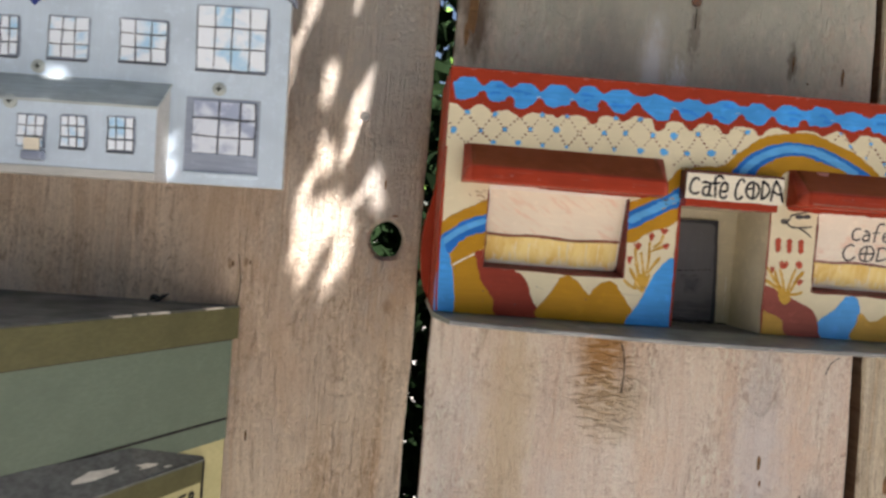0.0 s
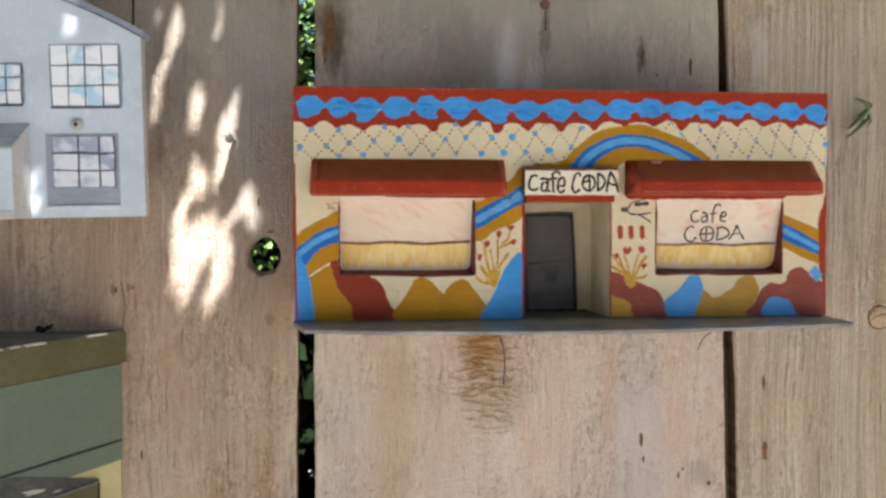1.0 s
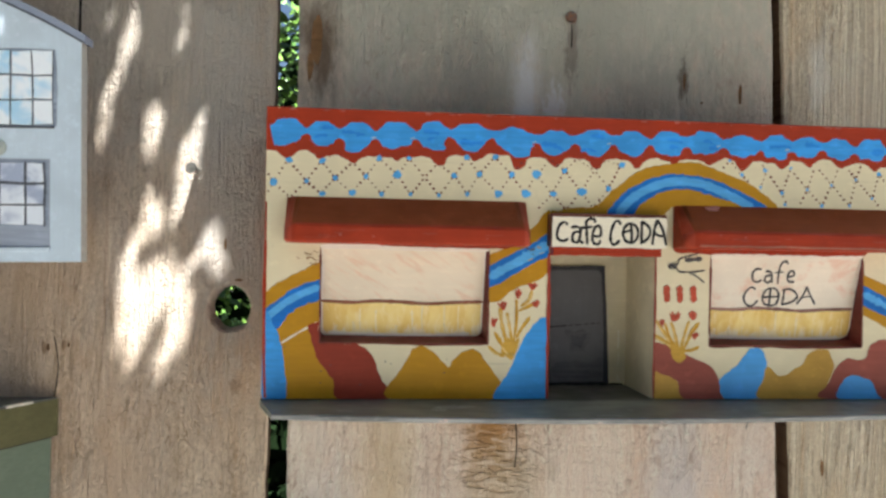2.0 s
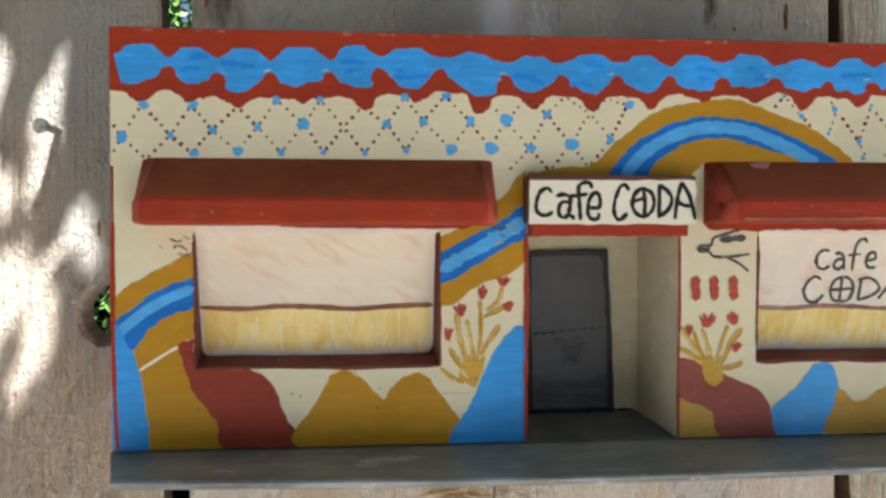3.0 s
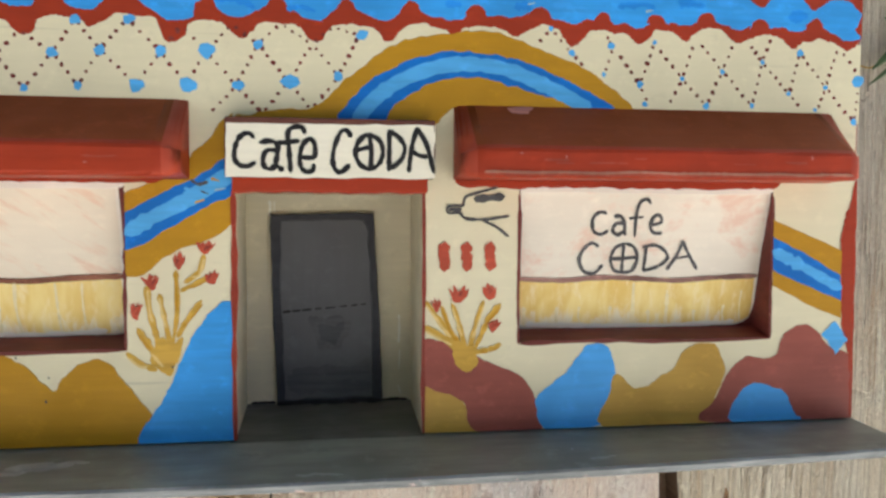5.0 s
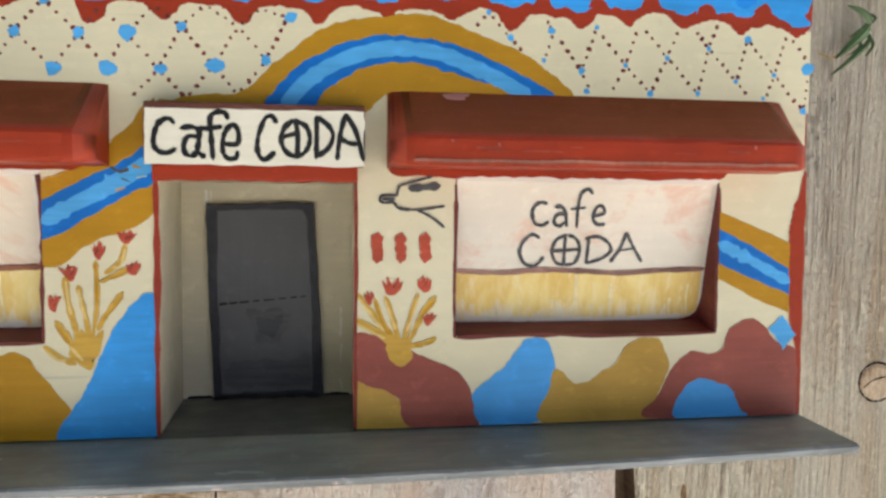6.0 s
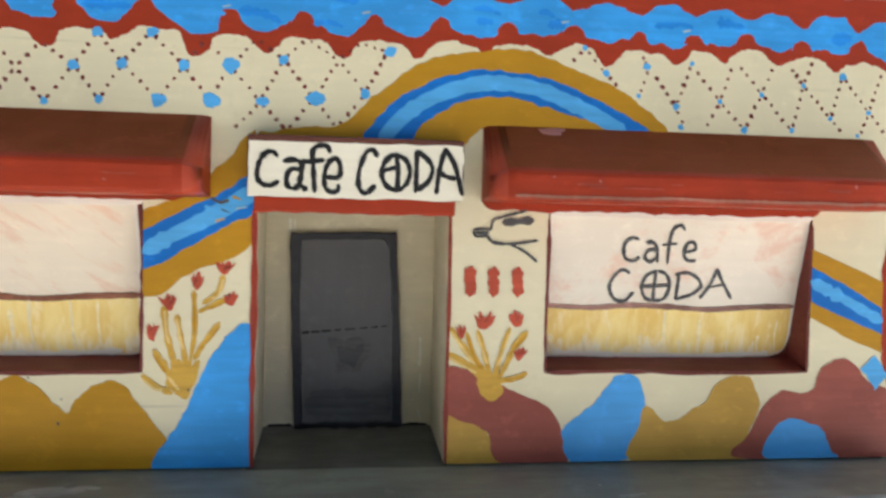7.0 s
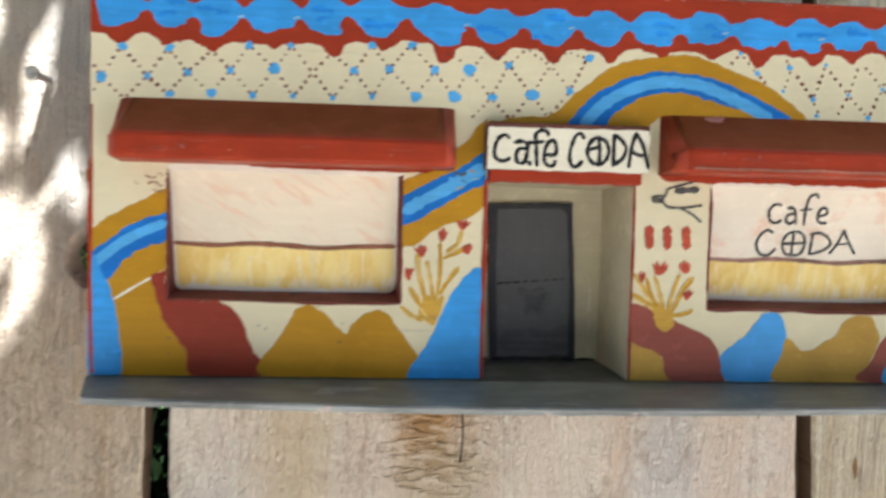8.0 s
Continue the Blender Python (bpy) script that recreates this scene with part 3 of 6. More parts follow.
def cafe_body():
    bm = bmesh.new()
    xs = [0, 0.7, L_WIN[0], L_WIN[1], ALC[0], ALC[1], R_WIN[0], R_WIN[1], W - 0.7, W]
    zs = [0, 16.5, 44.6, 45.5, H - 0.7, H]
    grid = {}

    def v(i, j):
        if (i, j) not in grid:
            rim = i in (0, len(xs) - 1) or j == len(zs) - 1
            grid[i, j] = bm.verts.new((xs[i], SIDE if rim else FRONT, zs[j]))
        return grid[i, j]

    for i in range(len(xs) - 1):
        for j in range(len(zs) - 1):
            if (i in (2, 6) and j in (1, 2)) or (i == 4 and j in (0, 1)):
                continue
            f = bm.faces.new((v(i, j), v(i + 1, j), v(i + 1, j + 1), v(i, j + 1)))
            f.material_index = 1 if i in (0, len(xs) - 2) or j == len(zs) - 2 else 0
    nx, nz = len(xs) - 1, len(zs) - 1
    rim = [(0, j) for j in range(nz + 1)] + [(i, nz) for i in range(1, nx + 1)] + [(nx, j) for j in range(nz - 1, -1, -1)]
    backs = [bm.verts.new((xs[i], -0.6, zs[j])) for i, j in rim]
    for k in range(len(rim) - 1):
        f = bm.faces.new((v(*rim[k]), v(*rim[k + 1]), backs[k + 1], backs[k]))
        f.material_index = 1
    bm.faces.new(backs)
    return bm


part("wall", cafe_body(), [CREAM, RED], cafe, "cream front wall with red edges")


bm = bmesh.new()
line = rounded([(0.2, 50), (-1.2, 42), (-3.4, 32), (-4.4, 24), (-4.0, 13), (-2.1, 4), (0.2, 0.4)], False, 4)
sides = [[bm.verts.new((p[0], y, p[1])) for p in line] for y in (-12, -1)]
for k in range(len(line) - 1):
    bm.faces.new((sides[0][k], sides[0][k + 1], sides[1][k + 1], sides[1][k]))
for side in sides:
    bm.faces.new(side)
part("side_panel", bm, RED, cafe, "red bulging side panel")


def recess(parent, x0, x1, z0, z1, depth_at, pane, name, material):
    """The four sides of an opening between the wall's front and a sloping pane behind it."""
    px0, px1 = pane
    bm = bmesh.new()
    zs = [z0 + (z1 - z0) * k / 8 for k in range(9)]
    f = [(x0, FRONT, z) for z in zs] + [(x1, FRONT, z) for z in zs[::-1]]
    zb = [max(z, z0 + 1.7) for z in zs]
    b = [(px0, depth_at(z), z) for z in zb] + [(px1, depth_at(z), z) for z in zb[::-1]]
    fv, bv = [bm.verts.new(p) for p in f], [bm.verts.new(p) for p in b]
    for k in range(18):
        q = (k + 1) % 18
        bm.faces.new((fv[k], fv[q], bv[q], bv[k]))
    return part(name, bm, material, parent)


def slope(z_top):
    """The depth of a pane that leans back from its top edge."""
    return lambda z: FRONT + 0.2 + 7.0 * (max(z_top - z, 0) / 29) ** 0.85


STRAW_LIGHT = paint("light_straw_paint", (0.72, 0.52, 0.20), 0.2, 0.5)
LIP = paint("window_lip_paint", (0.84, 0.77, 0.66), 0.08, 0.5)


def curtain_paint():
    """Yellow brushed down in folds, with pale strokes that thicken towards the hem."""
    m, nt, bsdf = nodes_of("curtain_paint")
    g = nt.nodes.new("ShaderNodeNewGeometry")
    sep = nt.nodes.new("ShaderNodeSeparateXYZ")
    nt.links.new(g.outputs["Position"], sep.inputs[0])
    fold = noise_of(nt, place(nt, 170, 1, 60), 1.0, 3.0, 0.6, 0.4)
    brush = noise_of(nt, place(nt, 520, 1, 210), 1.0, 4.0, 0.7, 0.5)
    pale = noise_of(nt, place(nt, 300, 1, 90), 1.0, 4.0, 0.65, 0.6)
    c = mixed(nt, ramp(nt, fold, 0.35, 0.66), (0.87, 0.68, 0.27), (0.77, 0.52, 0.14))
    c = mixed(nt, ramp(nt, brush, 0.48, 0.7, 0.0, 0.6), c, (0.90, 0.76, 0.45))
    hem = ramp(nt, sums(nt, "SUBTRACT", sep.outputs[2], BASE + 0.0175), 0.0, 0.008, 0.22, 0.0)
    c = mixed(nt, ramp(nt, sums(nt, "ADD", pale, hem), 0.64, 0.78, 0.0, 0.7), c, (0.86, 0.80, 0.66))
    nt.links.new(c, bsdf.inputs["Base Color"])
    bsdf.inputs["Roughness"].default_value = 0.5
    bsdf.inputs["Specular IOR Level"].default_value = 0.2
    bump(nt, bsdf, sums(nt, "ADD", fold, brush), 0.25, 0.0006)
    return m


CURTAIN = curtain_paint()


def shop_window(x0, x1, z0, z1, pane, curtain_top, label, glazing, rail, rounding):
    y = slope(z1)
    lo = lambda z: y(z) - 0.12
    up = lambda z: y(z) - 0.2
    bm = bmesh.new()
    rows = [[bm.verts.new((x, y(z), z)) for x in pane] for z in [z0 + 1.7 + (z1 - z0 - 1.7) * k / 20 for k in range(21)]]
    for r, s in zip(rows, rows[1:]):
        bm.faces.new((r[0], r[1], s[1], s[0]))
    win = part("window", bm, glazing, cafe, label)
    recess(win, x0, x1, z0, z1, y, pane, "window_reveal", REVEAL)
    a, b = pane[0] + 0.5, pane[1] - 0.7
    line = [Vector((a, curtain_top)).lerp(Vector((b, curtain_top)), k / 40) for k in range(41)] + rounded([(b, curtain_top - 0.6), (b - 0.1, z0 + 5), (b - 0.8, z0 + 3.1), (b - 2.2, z0 + 2.3)], False, 6)
    line += [Vector((b - 3, z0 + 2.1)).lerp(Vector((a + 3, z0 + 2.1)), k / 50) for k in range(51)] + rounded([(a + 2.0, z0 + 2.2), (a + 0.7, z0 + 3.0), (a + 0.1, z0 + 5), (a, curtain_top - 0.6)], False, 6)
    part("curtain", filled(bmesh.new(), wobbled(line, 0.3), lo), CURTAIN, win, "yellow painted half curtain with pale pleats")
    bm = bmesh.new()
    ribbon(bm, [(a - 0.2, curtain_top + 0.2), (a + 9, curtain_top - 0.2), (a + 16, curtain_top + 0.3), (a + 24, curtain_top + 0.1), (a + 32, curtain_top - 0.4), (a + 40, curtain_top + 0.1), (b + 0.3, curtain_top + 0.4)], 1.0, up, uneven=0.5)
    part("curtain_rail", bm, rail, win)
    for k in range(10):
        x = a + 3 + (b - a - 6) * (k + random.uniform(-0.4, 0.4)) / 9
        hi = random.choice((curtain_top - 0.8, curtain_top - 2.5, z0 + 6, z0 + 5))
        bm = ribbon(bmesh.new(), [(x, hi), (x + random.uniform(-0.2, 0.3), (hi + z0 + 2.6) / 2), (x + random.uniform(0, 0.5), z0 + 2.4)], random.uniform(0.35, 0.75), lambda z, d=0.003 * k: up(z) - 0.01 - d, uneven=0.9)
        part("pleat", bm, PALE_YELLOW, win)
    hem = [(a + 2.2, z0 + 2.6), (a + 12, z0 + 2.2), (a + 24, z0 + 1.9), (a + 36, z0 + 2.0), (b - 3.4, z0 + 2.5)]
    part("hem", ribbon(bmesh.new(), hem, 1.0, lambda z: up(z) - 0.045, steps=8, uneven=1.1), LIP, win, "pale brushed hem of the curtain")
    for end, s, r in ((pane[0] - 0.1, 1, 0.3), (pane[1] + 0.1, -1, rounding)):
        corner = [(0, 0), (9.0, 0), (5.5, 0.45), (3.2, 1.2), (1.7, 2.6), (0.8, 5.0), (0.3, 8.5), (0, 12.0)]
        corner = wobbled([Vector((end + s * r * p, z0 + 1.6 + r * q)) for p, q in corner], 0.12)
        part("edge_paint", filled(bmesh.new(), corner, lambda z: up(z) - 0.055), REVEAL, win)
    # thick cream paint round the opening, and dark paint drawn down its sides
    bm = bmesh.new()
    ribbon(bm, [(x0 + 0.3, z1 - 0.1), (x0 + 12, z1 + 0.1), (x0 + 20, z1 - 0.1), (x0 + 34, z1 - 0.2), (x1 - 0.3, z1 - 0.1)], 1.5, FRONT - 0.06, uneven=0.25)
    part("edge_paint", bm, LIP, win)
    for x, inner in ((x0, pane[0] + 0.45), (x1, pane[1] - 0.35)):
        part("edge_paint", ribbon(bmesh.new(), [(x, z0), (x + random.uniform(-0.2, 0.2), z0 + 9), (x, (z0 + z1) / 2), (x + random.uniform(-0.2, 0.2), z1 - 5), (x, z1 - 1.4)], 0.6, FRONT - 0.05, uneven=1.2), REVEAL, win)
        part("edge_paint", ribbon(bmesh.new(), [(inner, z1 - 0.8), (inner + 0.1, z1 - 8), (inner - 0.1, z1 - 15), (inner, z0 + 4)], 0.55, lambda z: y(z) - 0.16, uneven=0.9), LIP, win)
    part("edge_paint", ribbon(bmesh.new(), [(x0 + 0.2, z0 - 0.1), (x0 + 14, z0 + 0.15), (x0 + 30, z0 - 0.2), (x1 - 0.2, z0)], 0.6, FRONT - 0.07, uneven=1.2), REVEAL, win)
    return win


MAUVE_RAIL = paint("mauve_rail_paint", (0.33, 0.17, 0.135), 0.4, 0.5)
RAIL = paint("curtain_rail_paint", (0.27, 0.10, 0.055), 0.35, 0.5)
shop_window(*L_WIN, (16.7, 66.6), 28.8, "recessed sloping shop window with yellow curtain", PANE, RAIL, 0.4)
right_window = shop_window(*R_WIN, (138.0, 188.3), 27.9, "recessed sloping shop window with lettering and yellow curtain", PANE_WHITE, MAUVE_RAIL, 0.65)
TEXT_Y = lambda z: slope(R_WIN[3])(z) - 0.2


def brushed(parent, strokes, width, y, material):
    """One hand-painted character, stroke by stroke."""
    bm = bmesh.new()
    for k, pts in enumerate(strokes):
        ribbon(bm, pts, width, (lambda z, k=k: y(z) - 0.008 * k) if callable(y) else y - 0.008 * k, steps=6, uneven=0.45)
    return part("letter", bm, material, parent)


for strokes in ([[(155.2, 40.8), (154.0, 41.0), (153.0, 40.4), (152.5, 39.2), (153.0, 37.3), (154.5, 36.7), (155.7, 37.4)]],
                [[(156.8, 40.2), (158.1, 40.2), (158.9, 39.0), (159.3, 36.6)], [(158.9, 38.9), (157.3, 38.7), (156.8, 37.4), (157.9, 36.6), (159.0, 37.5)]],
                [[(163.8, 42.7), (162.9, 43.5), (161.6, 42.7), (161.2, 40.1), (161.3, 36.4)], [(159.9, 39.8), (162.6, 40.1)]],
                [[(164.4, 38.5), (166.4, 39.1), (165.9, 40.4), (164.8, 40.1), (164.3, 38.2), (165.2, 37.0), (166.7, 37.0)]],
                [[(154.2, 34.4), (152.8, 35.0), (151.3, 33.8), (150.6, 31.7), (151.7, 29.5), (153.8, 29.1), (155.3, 30.7)]],
                [[(159.5, 34.9), (157.6, 34.0), (156.9, 31.8), (157.8, 29.7), (159.8, 29.2), (161.6, 29.7), (162.3, 32.2), (161.4, 34.2), (159.8, 34.9)], [(159.3, 34.6), (159.3, 32.1), (159.4, 29.4)], [(157.3, 31.9), (159.6, 32.0), (162.0, 32.2)]],
                [[(163.9, 34.4), (163.9, 32.2), (163.8, 29.5)], [(163.2, 34.2), (165.6, 34.6), (167.8, 33.5), (168.5, 31.9), (166.8, 30.4), (163.8, 29.5)]],
                [[(171.3, 35.4), (170.4, 32.5), (168.7, 29.8)], [(171.3, 35.4), (172.7, 33.0), (174.9, 29.8)], [(170.0, 31.9), (173.2, 32.4)]]):
    brushed(right_window, strokes, 0.66, TEXT_Y, INK)

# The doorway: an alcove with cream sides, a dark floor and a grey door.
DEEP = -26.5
# Shade of the recess is mixed into this cream, darker than the wall's.
SHADED_CREAM = paint("shaded_cream_paint", (0.69, 0.615, 0.445), 0.14, 0.5, checks=True, brush=0.25)
# Floor slate is darkened in its colour for the alcove's shade.
SHADED_SLATE = paint("shaded_slate_paint", (0.125, 0.13, 0.115), 0.25, 0.45)
alcove = part("alcove", bmesh.new(), CREAM, cafe, "deep cream-painted doorway recess")
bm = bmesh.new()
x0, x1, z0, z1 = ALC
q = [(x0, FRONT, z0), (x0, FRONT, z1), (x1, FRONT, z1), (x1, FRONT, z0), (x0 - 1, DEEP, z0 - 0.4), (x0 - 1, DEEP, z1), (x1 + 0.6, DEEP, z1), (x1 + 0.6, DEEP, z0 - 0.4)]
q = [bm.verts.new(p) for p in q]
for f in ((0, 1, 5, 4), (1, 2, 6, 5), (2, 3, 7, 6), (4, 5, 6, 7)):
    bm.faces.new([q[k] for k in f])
part("alcove_wall", bm, SHADED_CREAM, alcove)
part("alcove_floor", box(x0 - 1, x1 + 0.6, FRONT - 0.3, DEEP, -2.2, -0.4), SHADED_SLATE, alcove)


def slab(line, y0, y1):
    """A board cut along a line in x and z, its edges a little softened."""
    bm = bmesh.new()
    mid = sum(line, Vector((0, 0))) / len(line)
    rings = [[bm.verts.new((mid[0] + (p[0] - mid[0]) * k, y, mid[1] + (p[1] - mid[1]) * k)) for p in line] for k, y in ((1.0, y1), (1.0, y0 + 0.3), (0.985, y0))]
    for a, b in zip(rings, rings[1:]):
        for k in range(len(line)):
            bm.faces.new((a[k], a[(k + 1) % len(line)], b[(k + 1) % len(line)], b[k]))
    bm.faces.new(rings[-1])
    return bm


door_line = [(90.2, 40.3), (101, 40.7), (112.1, 40.7), (112.6, 30), (113.4, 16), (114.0, 0.0), (102, -0.3), (91.5, -0.3), (91.0, 12), (90.4, 26)]
door_line = [Vector(p).lerp(Vector(q), k / 5) for p, q in zip(door_line, door_line[1:] + door_line[:1]) for k in range(5)]
door = part("door", slab(wobbled(door_line, 0.25), DEEP - 1.6, DEEP - 0.1), DOOR_FRAME, cafe, "dark grey door with a near-black frame")
panel_line = [(92.4, 39.2), (101, 39.4), (109.9, 39.3), (110.6, 38.2), (111.2, 30), (111.7, 20), (111.9, 1.0), (102, 0.7), (93.1, 0.8), (92.7, 12), (92.2, 26)]
panel_line = [Vector(p).lerp(Vector(q), k / 6) for p, q in zip(panel_line, panel_line[1:] + panel_line[:1]) for k in range(6)]
part("door_panel", slab(wobbled(panel_line, 0.3), DEEP - 1.95, DEEP - 1.4), DOOR, door)
bm = bmesh.new()
for x0_, l in ((92.9, 1.3), (94.8, 1.5), (97.0, 1.6), (99.6, 1.2), (101.8, 2.0), (104.8, 1.4), (107.2, 1.2), (109.2, 1.0)):
    zs_ = 19.6 + 0.085 * (x0_ - 92.4)
    ribbon(bm, [(x0_, zs_), (x0_ + l, zs_ + 0.15)], 0.75 if x0_ < 98 else 0.5, DEEP - 2.02, uneven=0.8)
part("door_seam", bm, BLACK, door)
DOOR_DARKER = paint("door_darker_paint", (0.108, 0.108, 0.116), 0.25, 0.4)
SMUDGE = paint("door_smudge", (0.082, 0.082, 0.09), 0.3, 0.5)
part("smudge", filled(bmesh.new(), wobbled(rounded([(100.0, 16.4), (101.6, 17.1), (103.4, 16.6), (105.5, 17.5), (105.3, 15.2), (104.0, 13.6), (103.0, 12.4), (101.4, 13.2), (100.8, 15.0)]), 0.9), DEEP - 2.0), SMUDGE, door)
# Darker patches round the smudge and across the door's foot.
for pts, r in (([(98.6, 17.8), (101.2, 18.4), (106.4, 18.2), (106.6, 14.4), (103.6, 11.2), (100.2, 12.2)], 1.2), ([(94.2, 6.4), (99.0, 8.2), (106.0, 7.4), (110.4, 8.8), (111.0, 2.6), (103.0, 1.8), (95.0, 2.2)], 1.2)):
    part("smudge", filled(bmesh.new(), wobbled(rounded(pts, True, 6), r), DEEP - 1.99), DOOR_DARKER, door)
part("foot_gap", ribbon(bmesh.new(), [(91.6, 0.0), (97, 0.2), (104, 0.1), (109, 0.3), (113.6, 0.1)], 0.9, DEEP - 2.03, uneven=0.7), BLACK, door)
for a_, b_ in ((86.0, 91.0), (114.2, 119.4)):
    part("foot_gap", ribbon(bmesh.new(), [(a_, -0.2), ((a_ + b_) / 2, -0.1), (b_, -0.2)], 0.7, DEEP - 0.05, uneven=0.8), BLACK, alcove)
# Narrow pale streaks on the alcove's back wall.
PALE_STREAK = paint("alcove_streak", (0.80, 0.78, 0.70), 0.1, 0.5)
for pts, w in (([(90.0, 43.2), (90.1, 41.6), (90.0, 40.0)], 0.55), ([(91.0, 43.0), (91.0, 40.6)], 0.35), ([(117.6, 18.5), (117.7, 15.0), (117.5, 12.4)], 0.4), ([(117.8, 10.6), (117.6, 6.6)], 0.5), ([(117.4, 3.0), (118.0, 1.0)], 0.5)):
    part("paint_smear", ribbon(bmesh.new(), pts, w, DEEP - 0.06, uneven=0.9), PALE_STREAK, alcove)
bm = bmesh.new()
ribbon(bm, [(ALC[0] - 0.1, 44.4), (ALC[0] + 0.05, 30), (ALC[0] - 0.1, 12), (ALC[0], 0.2)], 1.0, FRONT - 0.32, uneven=0.8)
part("edge_paint", bm, DEEP_RED, alcove)
bm = bmesh.new()
ribbon(bm, [(ALC[1] + 0.2, 44.4), (ALC[1] + 0.3, 30), (ALC[1] + 0.1, 12), (ALC[1] + 0.2, 0.2)], 0.7, FRONT - 0.32, uneven=0.8)
part("edge_paint", bm, MAROON, alcove)

# Sign over the door, on a red lintel.
SIGN_BACK = paint("sign_back_paint", (0.13, 0.045, 0.03), 0.2, 0.5)
sign = part("sign_board", box(85.3, 121.2, -60.0, FRONT, 46.8, 56.9, 0.5, 3), [SIGN_BACK], cafe, "small cream sign board with black hand lettering")
face_line = wobbled([Vector(a).lerp(Vector(b), k / 14) for a, b in (((85.5, 46.7), (121.1, 46.6)), ((121.1, 46.6), (121.0, 56.0)), ((121.0, 56.0), (85.6, 55.7)), ((85.6, 55.7), (85.5, 46.7))) for k in range(14)], 0.22)
part("sign_face", filled(bmesh.new(), face_line, -60.1), WHITE, sign)
bm = box(86.3, 120.0, -58.9, FRONT + 0.5, 44.2, 46.9, 0.4, 3)
bmesh.ops.subdivide_edges(bm, edges=[e for e in bm.edges if e.calc_length() > 20], cuts=24)
for v in bm.verts:
    v.co.z += 0.35 * noise.noise((v.co.x * 0.35, 1.0, v.co.z * 0.2)) + 0.15 * noise.noise((v.co.x * 1.3, 4.0, 0))
part("lintel", bm, RED, cafe, "ragged red lintel")


for strokes in ([[(90.2, 53.3), (89.5, 54.0), (88.6, 53.9), (87.7, 53.1), (87.1, 51.5), (87.0, 49.8), (87.8, 48.7), (89.2, 48.5), (90.4, 49.2)]],
                [[(91.2, 52.5), (92.8, 52.8), (94.1, 52.2), (94.1, 50.5), (93.9, 48.9), (95.0, 47.9)], [(93.9, 51.2), (92.4, 51.2), (91.7, 49.8), (92.0, 48.4), (93.1, 48.1), (93.9, 49.0)]],
                [[(98.7, 54.2), (98.2, 55.2), (96.8, 55.2), (95.9, 54.3), (96.0, 52.0), (96.3, 47.6)], [(94.2, 52.5), (95.6, 52.6), (97.7, 52.9)]],
                [[(98.2, 50.1), (100.2, 50.2), (100.4, 52.1), (99.7, 53.2), (98.7, 52.7), (98.0, 51.2), (97.9, 48.8), (98.8, 47.7), (100.0, 47.9), (100.2, 48.9)]],
                [[(106.5, 53.8), (105.8, 54.8), (104.7, 54.4), (103.7, 51.9), (103.4, 49.6), (103.9, 48.0), (104.9, 47.7), (106.2, 48.9)]],
                [[(109.2, 54.2), (107.8, 52.9), (107.3, 50.7), (108.2, 48.9), (109.9, 48.3), (111.4, 49.3), (112.0, 51.3), (111.3, 53.3), (109.4, 54.2)], [(109.6, 54.3), (110.0, 51.7), (109.9, 48.5)], [(107.4, 51.4), (108.8, 51.8), (109.9, 52.1)]],
                [[(113.1, 54.9), (113.1, 51.4), (113.0, 48.0)], [(113.2, 54.8), (114.9, 53.6), (115.8, 52.0), (115.3, 50.1), (114.2, 49.0), (113.2, 48.4)]],
                [[(117.9, 55.4), (117.0, 52.0), (116.5, 47.9)], [(117.9, 55.4), (119.6, 52.6), (120.9, 47.8)], [(116.9, 51.5), (118.3, 50.7), (119.7, 50.5)]]):
    brushed(sign, strokes, 0.86, -60.2, BLACK)


